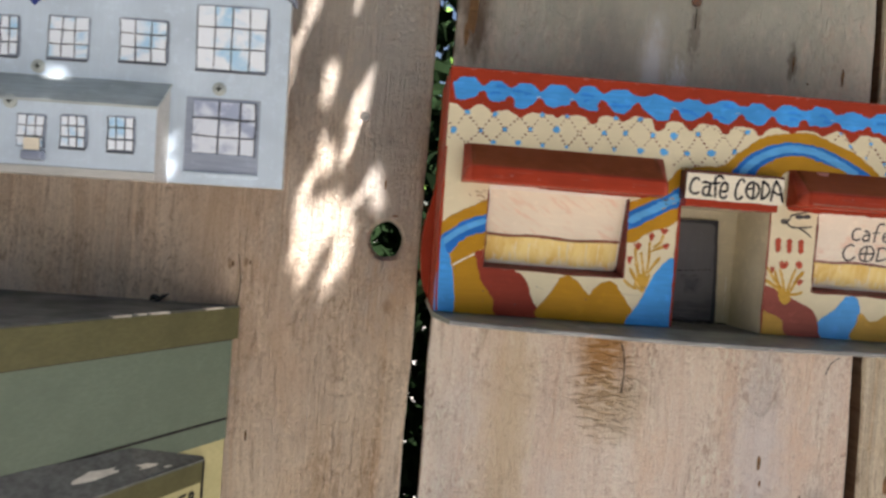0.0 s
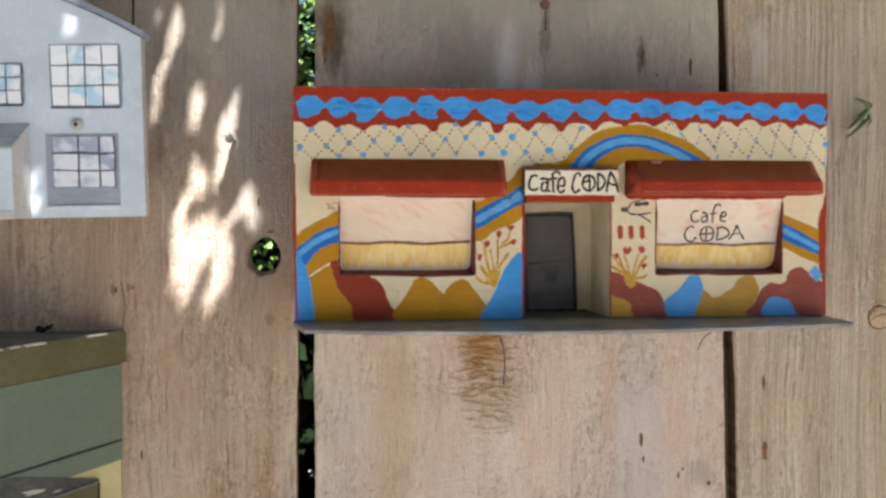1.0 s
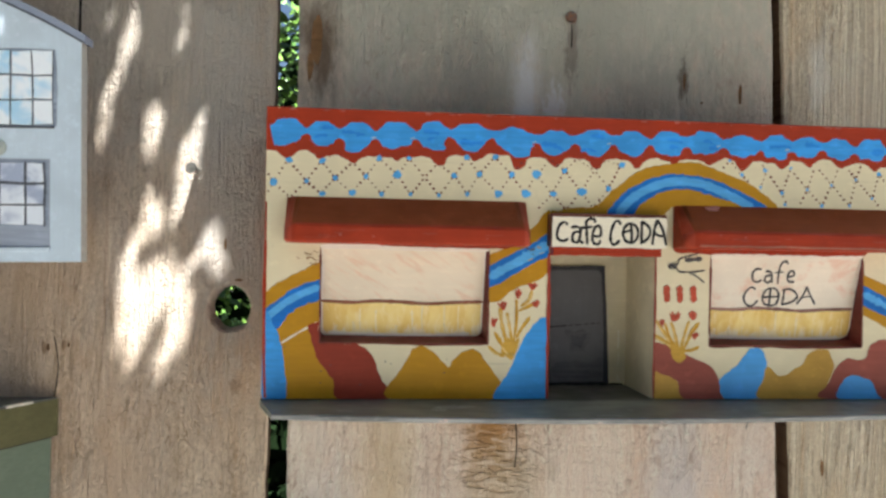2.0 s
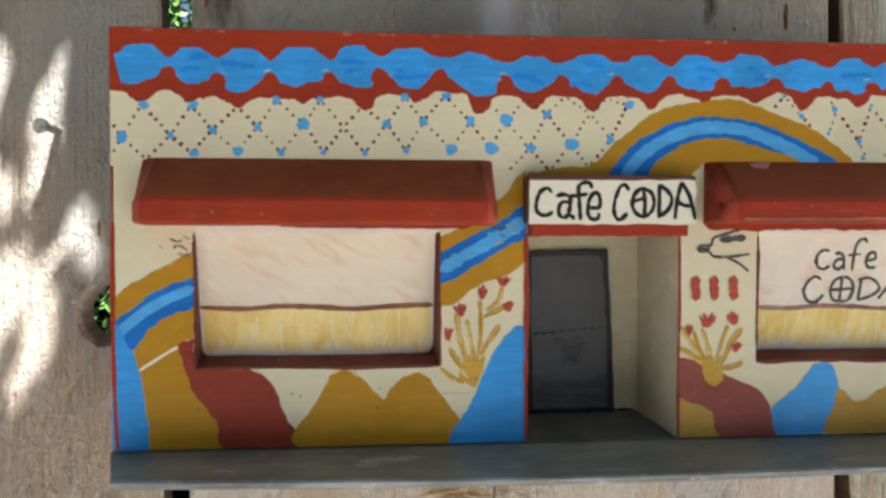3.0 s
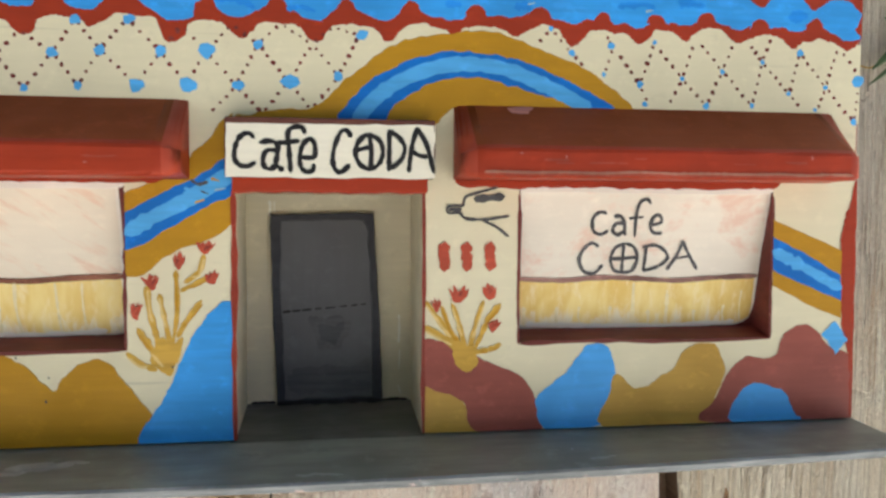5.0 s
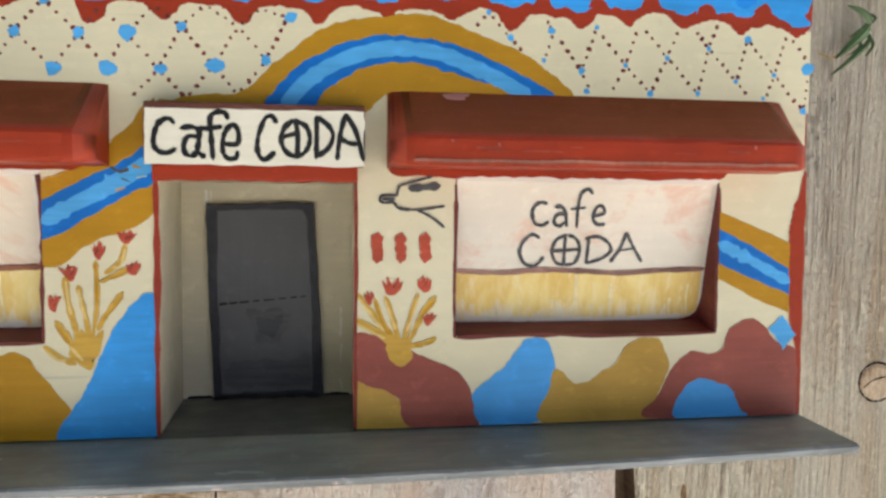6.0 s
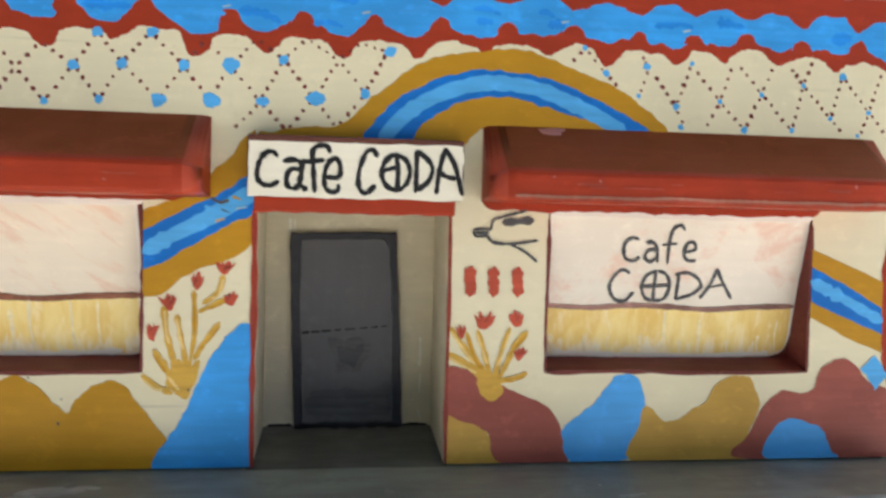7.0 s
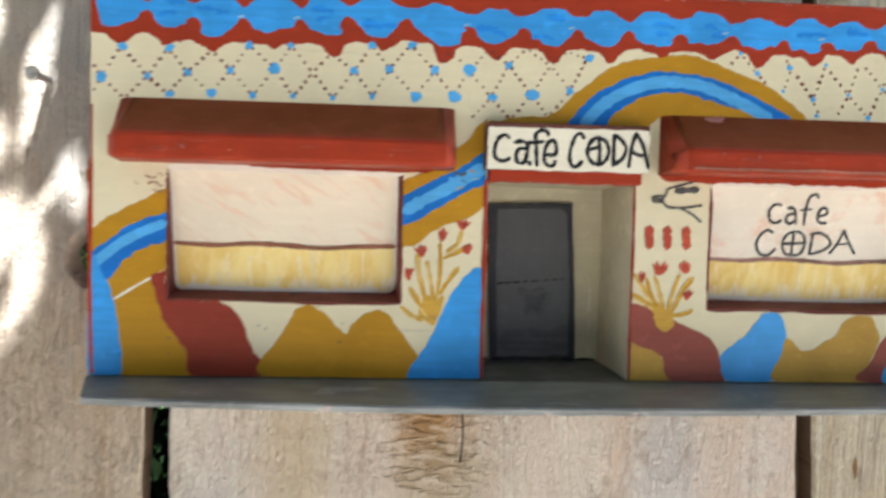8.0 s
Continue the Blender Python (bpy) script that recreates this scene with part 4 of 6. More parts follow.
def awning(x0, x1, z0, z1, z2, y, label, rubbed=False):
    """A shed roof on the wall: sloping brown top, red front and underside."""
    bm = bmesh.new()
    prof = [(FRONT + 0.6, z0), (y + 0.7, z0), (y + 0.15, z0 + 0.25), (y, z0 + 0.8), (y, z1 - 0.8), (y + 0.25, z1 - 0.2), (y + 0.9, z1 + 0.4), (FRONT + 0.6, z2)]
    n, rows = len(prof), []
    ends = ((0.0, 4.2), (0.5, 2.7), (1.3, 1.4), (2.4, 0.5), (3.8, 0.1))
    along = [(x0 + d, b) for d, b in ends] + [(x0 + (x1 - x0) * k / 12, 0.0) for k in range(1, 12)] + [(x1 - d, b) for d, b in ends[::-1]]
    for x, back in along:
        row = []
        for k, p in enumerate(prof):
            wear = 0.22 * noise.noise((x * 0.31, k * 5.1, 2)) if 1 < k < 6 else 0.0
            pull = back if 1 <= k <= 6 else 0.0
            row.append(bm.verts.new((x, p[0] + wear + pull, p[1] + wear - (0.4 * pull if k in (5, 6) else 0.0) + (0.2 * pull if k in (1, 2) else 0.0))))
        rows.append(row)
    for i, (a, b) in enumerate(zip(rows, rows[1:])):
        for k in range(n):
            f = bm.faces.new((a[k], a[(k + 1) % n], b[(k + 1) % n], b[k]))
            f.material_index = 2 if i < 3 or i > len(rows) - 5 else 1 if k == 6 else 0
            f.smooth = i < 4 or i > len(rows) - 6
    for row in (rows[0], rows[-1]):
        bm.faces.new(row)
    shed = part("awning", bm, [RED, BROWN, LIT_END_RED], cafe, label)
    for rise, width, paint_, d in ((0.75, 0.85, RUBBED, 0.215), (0.95, 0.45, BARE_EDGE, 0.225)) if rubbed else ():
        line = [(x0 + 3.6 + (x1 - x0 - 7.2) * k / 24, z0 + rise + 0.22 * noise.noise((k * 0.7, x0, rise))) for k in range(25)]
        part("worn_edge", ribbon(bmesh.new(), line, width, y - d, uneven=0.9), paint_, shed)
    for _ in range(7):
        x, z, l = random.uniform(x0 + 4, x1 - 9), random.uniform(z0 + 1.6, z1 - 0.9), random.uniform(2, 7)
        part("worn_edge", ribbon(bmesh.new(), [(x, z), (x + l / 2, z + random.uniform(-0.15, 0.15)), (x + l, z)], random.uniform(0.15, 0.4), y - 0.2, uneven=0.9), RUBBED, shed)
    for _ in range(3):
        x, z = random.uniform(x0 + 3, x1 - 3), random.uniform(z0 + 1.2, z1 - 0.6)
        part("paint_chip", disc(bmesh.new(), x, z, random.uniform(0.2, 0.5), random.uniform(0.15, 0.4), y - 0.21, 7, 0.3), CHIP, shed)
    return shed


# Awning ends are a lighter red, in place of light from the side.
LIT_END_RED = paint("lit_end_red_paint", (0.42, 0.06, 0.026), 0.2, 0.5, brush=0.3)
RUBBED = paint("rubbed_red_paint", (0.36, 0.062, 0.032), 0.3, 0.6)
BARE_EDGE = paint("bare_edge_paint", (0.36, 0.15, 0.10), 0.3, 0.6)
PINK_PATCH = paint("pink_patch", (0.68, 0.27, 0.23), 0.3, 0.5)
CHIP = paint("chipped_paint", (0.44, 0.14, 0.11), 0.3, 0.6)
awning(6.6, 78.6, 46.4, 51.8, 60.8, -66.0, "brown-topped red wooden awning")
awning(125.3, 200.2, 46.8, 52.0, 61.0, -66.0, "brown-topped red wooden awning with a rubbed lower edge", True)

# A pale pink patch on the right awning's top.
bm = disc(bmesh.new(), 137.5, 0.83, 2.4, 0.09, 0, 11, 0.3)
for v in bm.verts:
    u = v.co.z
    v.co = (v.co.x, -65.1 + 11.5 * u - 0.12, 52.4 + 8.6 * u + 0.16)
part("paint_chip", bm, PINK_PATCH, cafe, "pale pink patch")

# The pavement: a thin board under the front, sagging a little in the middle.
bm = bmesh.new()
rows = []
for k in range(13):
    x = -0.4 + 207.4 * k / 12
    sag = -1.6 * math.sin(math.pi * k / 12)
    zf = -0.9 + sag
    prof = [(-0.6, -0.5), (FRONT, -0.4), (-70.6 + 0.4 * noise.noise((k, 1, 1)), zf), (-71.0, zf - 0.4), (-70.7, zf - 1.6), (FRONT, -2.2), (-0.6, -2.2)]
    rows.append([bm.verts.new((max(x, 5.0 * (p[0] + 54.2) / -16.4) if p[0] < FRONT - 1 else x, *p)) for p in prof])
for a, b in zip(rows, rows[1:]):
    for k in range(7):
        f = bm.faces.new((a[k], a[(k + 1) % 7], b[(k + 1) % 7], b[k]))
        f.material_index = 1 if k in (2, 3) else 0
bm.faces.new(rows[0])
bm.faces.new(rows[-1])
part("pavement_board", bm, [SLATE, SLATE_EDGE], cafe, "thin dark grey pavement board with chipped pale edge")

SCRAPED = paint("scraped_slate", (0.42, 0.44, 0.41), 0.35, 0.6)
for sx, sy, rx, ry in ((55.5, -61.5, 5.2, 1.7), (52.0, -63.4, 2.2, 1.2), (60.5, -60.2, 2.6, 0.7), (24.0, -66.0, 3.0, 0.6), (101.0, -68.4, 4.0, 0.5), (150.0, -66.8, 2.2, 0.5)):
    line = wobbled(rounded([(sx + rx * math.cos(t), sy + ry * math.sin(t)) for t in [math.pi * k / 5 for k in range(10)]], True, 4), 0.8)
    bm = filled(bmesh.new(), line, 0)
    for v in bm.verts:
        sag = -1.6 * math.sin(math.pi * (v.co.x + 0.4) / 207.4)
        v.co = (v.co.x, v.co.z, -0.4 + (sag - 0.5) * (-54.2 - v.co.z) / 16.4 + 0.05)
    part("scraped_patch", bm, SCRAPED, cafe)

# Painted decoration, coat over coat.
COATS = [0]


def over():
    """The depth of the next coat of paint, a hair over the last."""
    COATS[0] += 1
    return FRONT - 0.08 - 0.001 * COATS[0]



NECKS = [(11.7, 80.7, 79.0), (21.6, 80.8, 77.9), (32.4, 80.6, 78.1), (44.7, 80.7, 78.3), (55.0, 81.6, 79.5), (67.7, 81.7, 79.4), (81.6, 80.9, 78.4), (93.7, 81.2, 78.8), (105.9, 81.4, 78.6),
         (117.5, 80.9, 78.8), (129.5, 81.8, 78.7), (141.3, 81.4, 78.9), (153.4, 81.0, 78.4), (164.0, 81.5, 78.5), (174.1, 81.2, 78.9), (185.0, 80.5, 78.3), (196.4, 80.1, 78.7)]
CRESTS = [83.4, 82.9, 82.9, 83.3, 83.9, 83.6, 82.8, 82.4, 83.1, 82.9, 83.4, 83.7, 83.0, 83.3, 83.1, 82.8, 83.1, 82.6]
DROPS = [(4.4, 75.3), (16.5, 75.3), (25.8, 73.8), (37.7, 75.2), (51.1, 75.2), (61.4, 75.2), (76.8, 73.9), (87.1, 74.9), (100.0, 74.8), (112.5, 75.3), (125.1, 75.5), (136.6, 76.6), (147.6, 75.9), (159.9, 75.8),
         (169.4, 76.3), (180.3, 76.1), (192.0, 76.0), (203.6, 74.7)]
TEETH = [(6.4, 71.5), (16.2, 71.8), (25.8, 70.6), (39.1, 71.6), (51.7, 70.6), (63.0, 72.3), (76.2, 70.0), (87.7, 71.3), (100.6, 70.9), (113.5, 71.7), (125.5, 73.2), (136.9, 73.2), (147.9, 72.2), (160.6, 72.5),
         (169.5, 73.7), (180.4, 73.3), (192.1, 72.8), (203.4, 72.8)]
RISES = [73.9, 73.7, 72.8, 72.8, 73.0, 73.9, 74.4, 73.9, 74.1, 74.1, 74.7, 74.7, 75.1, 74.7, 75.1, 75.8, 75.0, 74.5, 75.6]
ends = [(0.9, 80.4, 77.0)] + NECKS + [(206.8, 79.5, 78.4)]
top, low = [], []
for (a, ta, ba), (b, tb, bb), crest, (dx, dz) in zip(ends, ends[1:], CRESTS, DROPS):
    w = b - a
    top += [(a + 0.5, ta + 0.1), (a + 0.2 * w, crest - 0.9), (a + 0.33 * w, crest - 0.05), (a + 0.66 * w, crest + random.uniform(-0.3, 0.1)), (a + 0.8 * w, crest - 1.0), (b - 0.5, tb + 0.1)]
    low += [(a + 1.4, ba - 0.8), (a + 2.0, ba - 2.0), (dx - 2.2, dz + 0.6), (dx - 0.8, dz), (dx + 1.2, dz + 0.1), (dx + 2.6, dz + 0.9), (b - 2.0, bb - 1.8), (b - 1.3, bb - 0.6), (b, bb)]
blue_line = rounded(top, False, 5) + rounded(low[:-1][::-1], False, 5)
red_low = [(0, RISES[0])]
for k, (x, z) in enumerate(TEETH):
    red_low += [(x - 3.1, RISES[k] - 0.3), (x - 1.7, z + 0.9), (x - 0.6, z), (x + 0.6, z + 0.1), (x + 1.7, z + 1.0), (x + 2.7, RISES[k + 1] - 0.4)]
    if k + 1 < len(TEETH):
        m = (x + TEETH[k + 1][0]) / 2
        red_low += [(m - 1.2, RISES[k + 1] + 0.2), (m + 1.0, RISES[k + 1])]
red_line = wobbled(rounded(red_low + [(W, 75.6)], False, 5), 0.55) + [Vector((W, 86.6)), Vector((0, 86.6))]
red_line = [Vector((min(max(p[0], 0.05), W - 0.05), p[1])) for p in red_line]
frieze = part("frieze", filled(bmesh.new(), red_line, over()), RED, cafe, "red scalloped frieze under the roof edge")
blue_line = [Vector((min(max(p[0], 0.6), W - 0.1), p[1])) for p in wobbled(blue_line, 0.45)]
part("blue_garland", filled(bmesh.new(), blue_line, over()), BLUE, frieze)
# thin and thick strokes in the garland, and rubbed pale spots along it
PALE_BLUE = paint("pale_blue_paint", (0.06, 0.34, 0.80), 0.2, 0.45)
FULL_BLUE = paint("full_blue_paint", (0.028, 0.25, 0.73), 0.2, 0.45)
RUBBED_BLUE = paint("rubbed_blue_paint", (0.40, 0.52, 0.58), 0.25, 0.55)
for k, (dx, dz) in enumerate(DROPS[:-1]):
    for _ in range(2):
        x, z, l = dx + random.uniform(-2.2, 2.2), random.uniform(dz + 1.8, 81.0), random.uniform(1.2, 2.6)
        part("paint_stroke", ribbon(bmesh.new(), [(x - l, z + random.uniform(-0.4, 0.4)), (x, z + 0.3), (x + l, z + random.uniform(-0.5, 0.3))], random.uniform(0.7, 1.9), over(), uneven=0.9), FULL_BLUE if k % 3 else PALE_BLUE, frieze)
    if k in (2, 3, 6, 8, 11, 13):
        x = NECKS[k][0] - random.uniform(0.2, 1.6)
        part("paint_stroke", ribbon(bmesh.new(), [(x - 1.0, NECKS[k][2] + 0.2), (x + 0.2, NECKS[k][2] + 0.5)], 0.5, over(), uneven=0.9), RUBBED_BLUE, frieze)

def dab_mesh(name, material, n=7, rough=0.22):
    bm = disc(bmesh.new(), 0, 0, 0.001, 0.001, 0, n, rough)
    me = bpy.data.meshes.new(name)
    bm.to_mesh(me)
    bm.free()
    me.materials.append(material)
    return me


DOT_MESHES, DAB_MESHES = [dab_mesh("paint_dot", DOTS) for _ in range(5)], [dab_mesh("paint_dab", SKY_BLUE) for _ in range(5)]


def dab(name, meshes, parent, x, z, r, y):
    ob = new(name, random.choice(meshes))
    ob.parent = parent
    ob.matrix_basis = Matrix.LocRotScale((x / 1000, y / 1000, z / 1000), Euler((0, random.uniform(0, 6), 0)), (r, r, r))


DOT_Y, DAB_Y = over(), over()
lattice = part("lattice_band", filled(bmesh.new(), [(0.2, 58.5), (W - 0.2, 58.5), (W - 0.2, 74), (0.2, 74)], FRONT - 0.06), CREAM, cafe, "cream band with a dark red dotted diamond lattice")
# rows of the lattice: crossings under the frieze, through the middle, and along the awnings
MIDDLE = [(2.4, 64.4), (12.1, 64.9), (20.5, 66.1), (29.7, 66.8), (39.1, 67.5), (47.3, 66.9), (56.4, 67.7), (64.1, 68.4), (74.0, 68.4), (81.6, 68.7), (90.5, 70.2), (99.8, 70.6), (108.1, 72.3)]
UPPER = [(6.5, 71.1), (16.4, 71.0), (25.7, 70.8), (33.6, 72.3), (42.6, 72.6), (51.2, 71.2), (60.1, 73.4), (68.6, 73.7), (77.6, 73.0), (85.9, 73.5), (94.4, 73.9), (103.7, 73.7)]
LOWER = [(7.2, 59.8), (16.4, 61.2), (25.5, 61.7), (34.5, 61.6), (43.2, 61.7), (51.8, 61.6), (60.4, 62.2), (69.9, 62.5), (78.3, 62.8), (86.7, 63.0), (95.7, 63.8), (104.4, 65.1)]
FOOT = [(82.2, 57.8), (91.1, 58.2), (99.7, 58.9)]
# the lattice past the rainbow, as lines from crossing to crossing
PAST = [(140.6, 71.6, 143.4, 74.8), (143.4, 74.8, 147.5, 70.5), (147.5, 70.5, 150.0, 67.6), (154.1, 74.0, 155.1, 72.1), (155.6, 71.8, 153.7, 66.7), (156.4, 70.8, 160.8, 65.1), (163.6, 73.0, 160.8, 65.1), (160.8, 65.1, 162.6, 61.4), (164.2, 72.0, 169.2, 66.4),
        (169.2, 66.4, 171.4, 73.0), (169.2, 66.4, 166.4, 61.2), (169.2, 66.4, 174.2, 61.4), (172.4, 73.4, 177.3, 68.0), (177.3, 68.0, 179.6, 73.6), (177.3, 68.0, 174.2, 61.4), (177.3, 68.0, 183.5, 61.6)]
FURTHER = [(182.6, 73.4, 185.5, 70.0), (185.5, 70.0, 187.2, 74.8), (185.5, 70.0, 183.5, 61.6), (185.5, 70.0, 191.1, 64.1), (191.1, 64.1, 193.3, 72.0), (191.1, 64.1, 194.0, 61.2), (193.3, 72.0, 198.8, 65.5), (198.8, 65.5, 201.2, 73.2), (198.8, 65.5, 197.2, 61.0),
           (198.8, 65.5, 205.1, 58.9), (201.8, 72.8, 205.8, 68.2), (206.0, 66.9, 205.1, 58.9)]


def dotted(a, b):
    n = max(2, round(math.dist(a, b) / 1.75))
    big = random.uniform(0.28, 0.42)
    for k in range(n):
        u = (k + 0.6) / (n + 0.2)
        dab("paint_dot", DOT_MESHES, lattice, a[0] + (b[0] - a[0]) * u + random.uniform(-0.1, 0.1), a[1] + (b[1] - a[1]) * u + random.uniform(-0.1, 0.1), big * random.uniform(0.8, 1.25), DOT_Y)


for k, m in enumerate(MIDDLE):
    for row in (UPPER, LOWER):
        for p in row[max(k - 1, 0):k + 1]:
            dotted(m, p)
dotted(MIDDLE[0], (0.5, 60.6))
dotted(MIDDLE[0], (0.5, 67.6))
for k, p in enumerate(FOOT):
    dotted(LOWER[k + 8], p) if k else None
    dotted(LOWER[k + 9], p)
for x0, z0, x1, z1 in PAST + FURTHER:
    dotted((x0, z0), (x1, z1))
BLUE_SPOTS = [MIDDLE[k] for k in (0, 1, 2, 3, 4, 6, 7, 8, 9, 10, 12)] + [UPPER[k] for k in (0, 1, 3, 4, 6, 7)] + LOWER[1:]
BLUE_SPOTS += [(143.4, 74.8), (147.5, 70.5), (155.1, 72.1), (153.7, 66.7), (160.8, 65.1), (163.6, 73.0), (161.9, 61.4), (169.2, 66.4), (174.2, 61.4), (177.3, 68.0), (183.5, 61.6), (185.5, 70.0), (191.1, 64.1), (193.3, 72.0), (196.7, 61.1), (198.8, 65.5), (205.0, 58.9), (205.7, 66.9)]
for k, (x, z) in enumerate(BLUE_SPOTS):
    big = k in (0, 4, 8, 23, 24, 26, 45)
    dab("paint_dab", DAB_MESHES, lattice, x, z, random.uniform(1.15, 1.45) if big else random.uniform(0.45, 0.8) if x > 130 else random.uniform(0.65, 1.05), DAB_Y)
    if big or x < 130 and random.random() < 0.4:
        dab("paint_dab", DAB_MESHES, lattice, x + random.uniform(0.5, 0.9), z + random.uniform(-0.3, 0.4), random.uniform(0.7, 1.0), DAB_Y - 0.004)

# Red paint run down onto the wall under the awnings.
for pts, w in (([(126.2, 46.6), (138, 46.5), (150, 46.7), (165, 46.6), (178, 46.6), (189.2, 46.7)], 2.3), ([(34, 46.8), (44, 46.6), (55, 46.6), (66, 46.5), (77, 46.6)], 1.5), ([(7.5, 46.8), (20, 46.9), (34, 46.9)], 0.8)):
    part("red_run", ribbon(bmesh.new(), pts, w, over(), steps=8, uneven=0.35), RED, cafe)

# Rainbow left of the window.
WIN_L = (0.05, 16.5, 0, 87)
coat(cafe, "rainbow", [(-1, 29.5), (4, 34.1), (10.3, 37.5), (17, 39.8), (17, 23), (11.3, 20), (5.5, 16.5), (-1, 24)], over(), OCHRE, limits=WIN_L, label="ochre and blue painted rainbow band")
coat(cafe, "rainbow", [(0, 25.4), (5.7, 30.5), (11.4, 34), (17, 35.5), (17, 29.8), (12.5, 28.2), (7.9, 25.3), (3.9, 20.6)], over(), DEEP_BLUE, limits=WIN_L)
part("rainbow", ribbon(bmesh.new(), [(1.2, 24.2), (3.6, 26.2), (7.2, 29), (11.8, 31.5), (16.2, 33.3)], 2.1, over()), SKY_BLUE, cafe)
# Hills and water along the foot of the wall.
coat(cafe, "painted_hill", [(5.2, 16.5), (9, 18.9), (14.5, 21.6), (16.5, 15), (19, 9), (22, 4), (23.2, 0), (6.5, 0)], over(), OCHRE)
coat(cafe, "painted_water", [(0.3, 25.0), (3.6, 21.2), (5.5, 16.5), (6.7, 8.9), (7.1, 0), (0.3, 0)], over(), BLUE)
part("highlight", ribbon(bmesh.new(), [(5.6, 16.6), (11.3, 20.2), (16.3, 22.9)], 0.6, over(), uneven=0.8), WHITE, cafe)
coat(cafe, "painted_hill", [(13.4, 21.4), (15.2, 22.5), (16.5, 22.9), (16.55, 19.5), (16.55, 16.9), (18.5, 16.55), (23, 16.5), (28.5, 16.4), (33.1, 11.9), (34.9, 7.1), (37.6, 0), (22.8, 0), (20.9, 5.6), (16.9, 11), (14.7, 16.4)], over(), DEEP_RED, limits=(0.1, 206.3, 0, 23.2))
coat(cafe, "painted_hill", [(38.0, 0), (41.3, 8.8), (44.9, 15.1), (48.4, 15.7), (52, 13.1), (55.6, 9.7), (58, 13.1), (61.6, 15), (65.2, 13.8), (68.8, 8.9), (72, 4.6), (71, 0)], over(), OCHRE)
coat(cafe, "painted_water", [(70, 0), (71.9, 4.6), (74.9, 10), (78.6, 18.4), (82.3, 23.3), (85.9, 24.8), (86.0, 12), (86.0, 0)], over(), BLUE, limits=(0.1, 86.0, 0, 25))
coat(cafe, "painted_hill", [(119.8, 9.4), (124, 8), (127.1, 5.9), (129.8, 0), (119.8, 0)], over(), THIN_OCHRE, limits=(119.7, 206, 0, 87))
coat(cafe, "painted_hill", [(119.8, 17.6), (125.1, 16), (132.9, 12.7), (139.4, 8.8), (142.3, 0), (129.8, 0), (127.1, 5.9), (119.8, 9.4)], over(), THIN_MAROON, limits=(119.7, 206, 0, 87))
coat(cafe, "painted_water", [(141.4, 6.5), (146, 9.9), (149.9, 14.3), (151.2, 15.9), (154.9, 15.7), (156.6, 11), (156, 3.4), (152.7, 0), (143, 0)], over(), THIN_BLUE)
coat(cafe, "painted_hill", [(154.6, 0), (155.9, 6.8), (157, 10.1), (161.1, 7.2), (165.1, 8.8), (169, 12), (171.8, 15.4), (176.4, 15.3), (179.1, 10.6), (177.2, 5.1), (176.2, 0)], over(), THIN_OCHRE)
coat(cafe, "painted_hill", [(175.8, 0), (177.4, 5.1), (180.3, 10.6), (183.7, 12.8), (189.2, 12.8), (191.4, 17.1), (194.4, 18.9), (198.1, 18.2), (200.7, 14.7), (205.9, 11.5), (206.1, 0)], over(), THIN_MAROON)
coat(cafe, "painted_pond", [(181, 0), (181.2, 3.8), (183.9, 7.4), (187.5, 7.2), (191.8, 5.8), (193.7, 1.7), (194.6, 0)], over(), THIN_BLUE)
coat(cafe, "red_corner", [(206.2, 47), (204.6, 42), (203.2, 38), (202.8, 32.8), (203.4, 20.3), (205.2, 11.1), (205.8, 0), (206.3, 0), (206.3, 25)], over(), RED)
coat(cafe, "blue_diamond", [(199.4, 16.9), (202.4, 19.4), (205, 15.7), (202.6, 12.7)], over(), SKY_BLUE, smooth=False)
part("red_corner", ribbon(bmesh.new(), [(0.5, 47), (0.35, 30), (0.55, 14), (0.9, 4), (1.2, 0.4)], 0.9, over(), uneven=0.6), RED, cafe)
# Rainbow between the window and the sign, and on over the door.
MID = (67.7, 86.0, 0, 60)
coat(cafe, "rainbow", [(67.7, 43.0), (70, 45.0), (74.2, 46.3), (80.9, 52.4), (86.5, 57.5), (86.5, 39.8), (76.1, 33.7), (67.7, 29.5)], over(), OCHRE, limits=MID)
coat(cafe, "rainbow", [(67.6, 40.3), (76.1, 45), (80.9, 47.6), (86.5, 51), (86.5, 44.4), (82.2, 42.1), (76.1, 38.5), (67.6, 34.3)], over(), DEEP_BLUE, limits=MID)
part("rainbow", ribbon(bmesh.new(), [(68.2, 37.2), (72, 39.6), (77, 42.2), (81, 44.6), (85.5, 47.4)], 2.7, over(), uneven=0.4), SKY_BLUE, cafe)
coat(cafe, "rainbow", [(86, 53), (86, 57), (91, 58.6), (100.4, 59.7), (106.4, 65.1), (114.6, 70.9), (121.8, 73.0), (127.0, 73.6), (133.3, 73.6), (140.8, 71.2), (148.4, 68.4), (153.9, 65.4), (159.3, 60.8), (160.5, 57), (140, 57), (127, 60.2), (120.5, 56.4), (104, 54)], over(), OCHRE, label="ochre and blue painted rainbow over the door")
coat(cafe, "rainbow", [(104.2, 57.0), (108.4, 63.0), (114.6, 67.1), (119.8, 69.1), (124.9, 70.2), (132.3, 69.7), (138.7, 68.4), (146.2, 65.7), (151.7, 63), (156.0, 60.0), (150, 58), (146.3, 61.2), (141.9, 62.5), (135.5, 64.4), (130.2, 65.6), (125.0, 65.1), (119.8, 63.6), (114.6, 60.0), (111.6, 57)], over(), DEEP_BLUE)
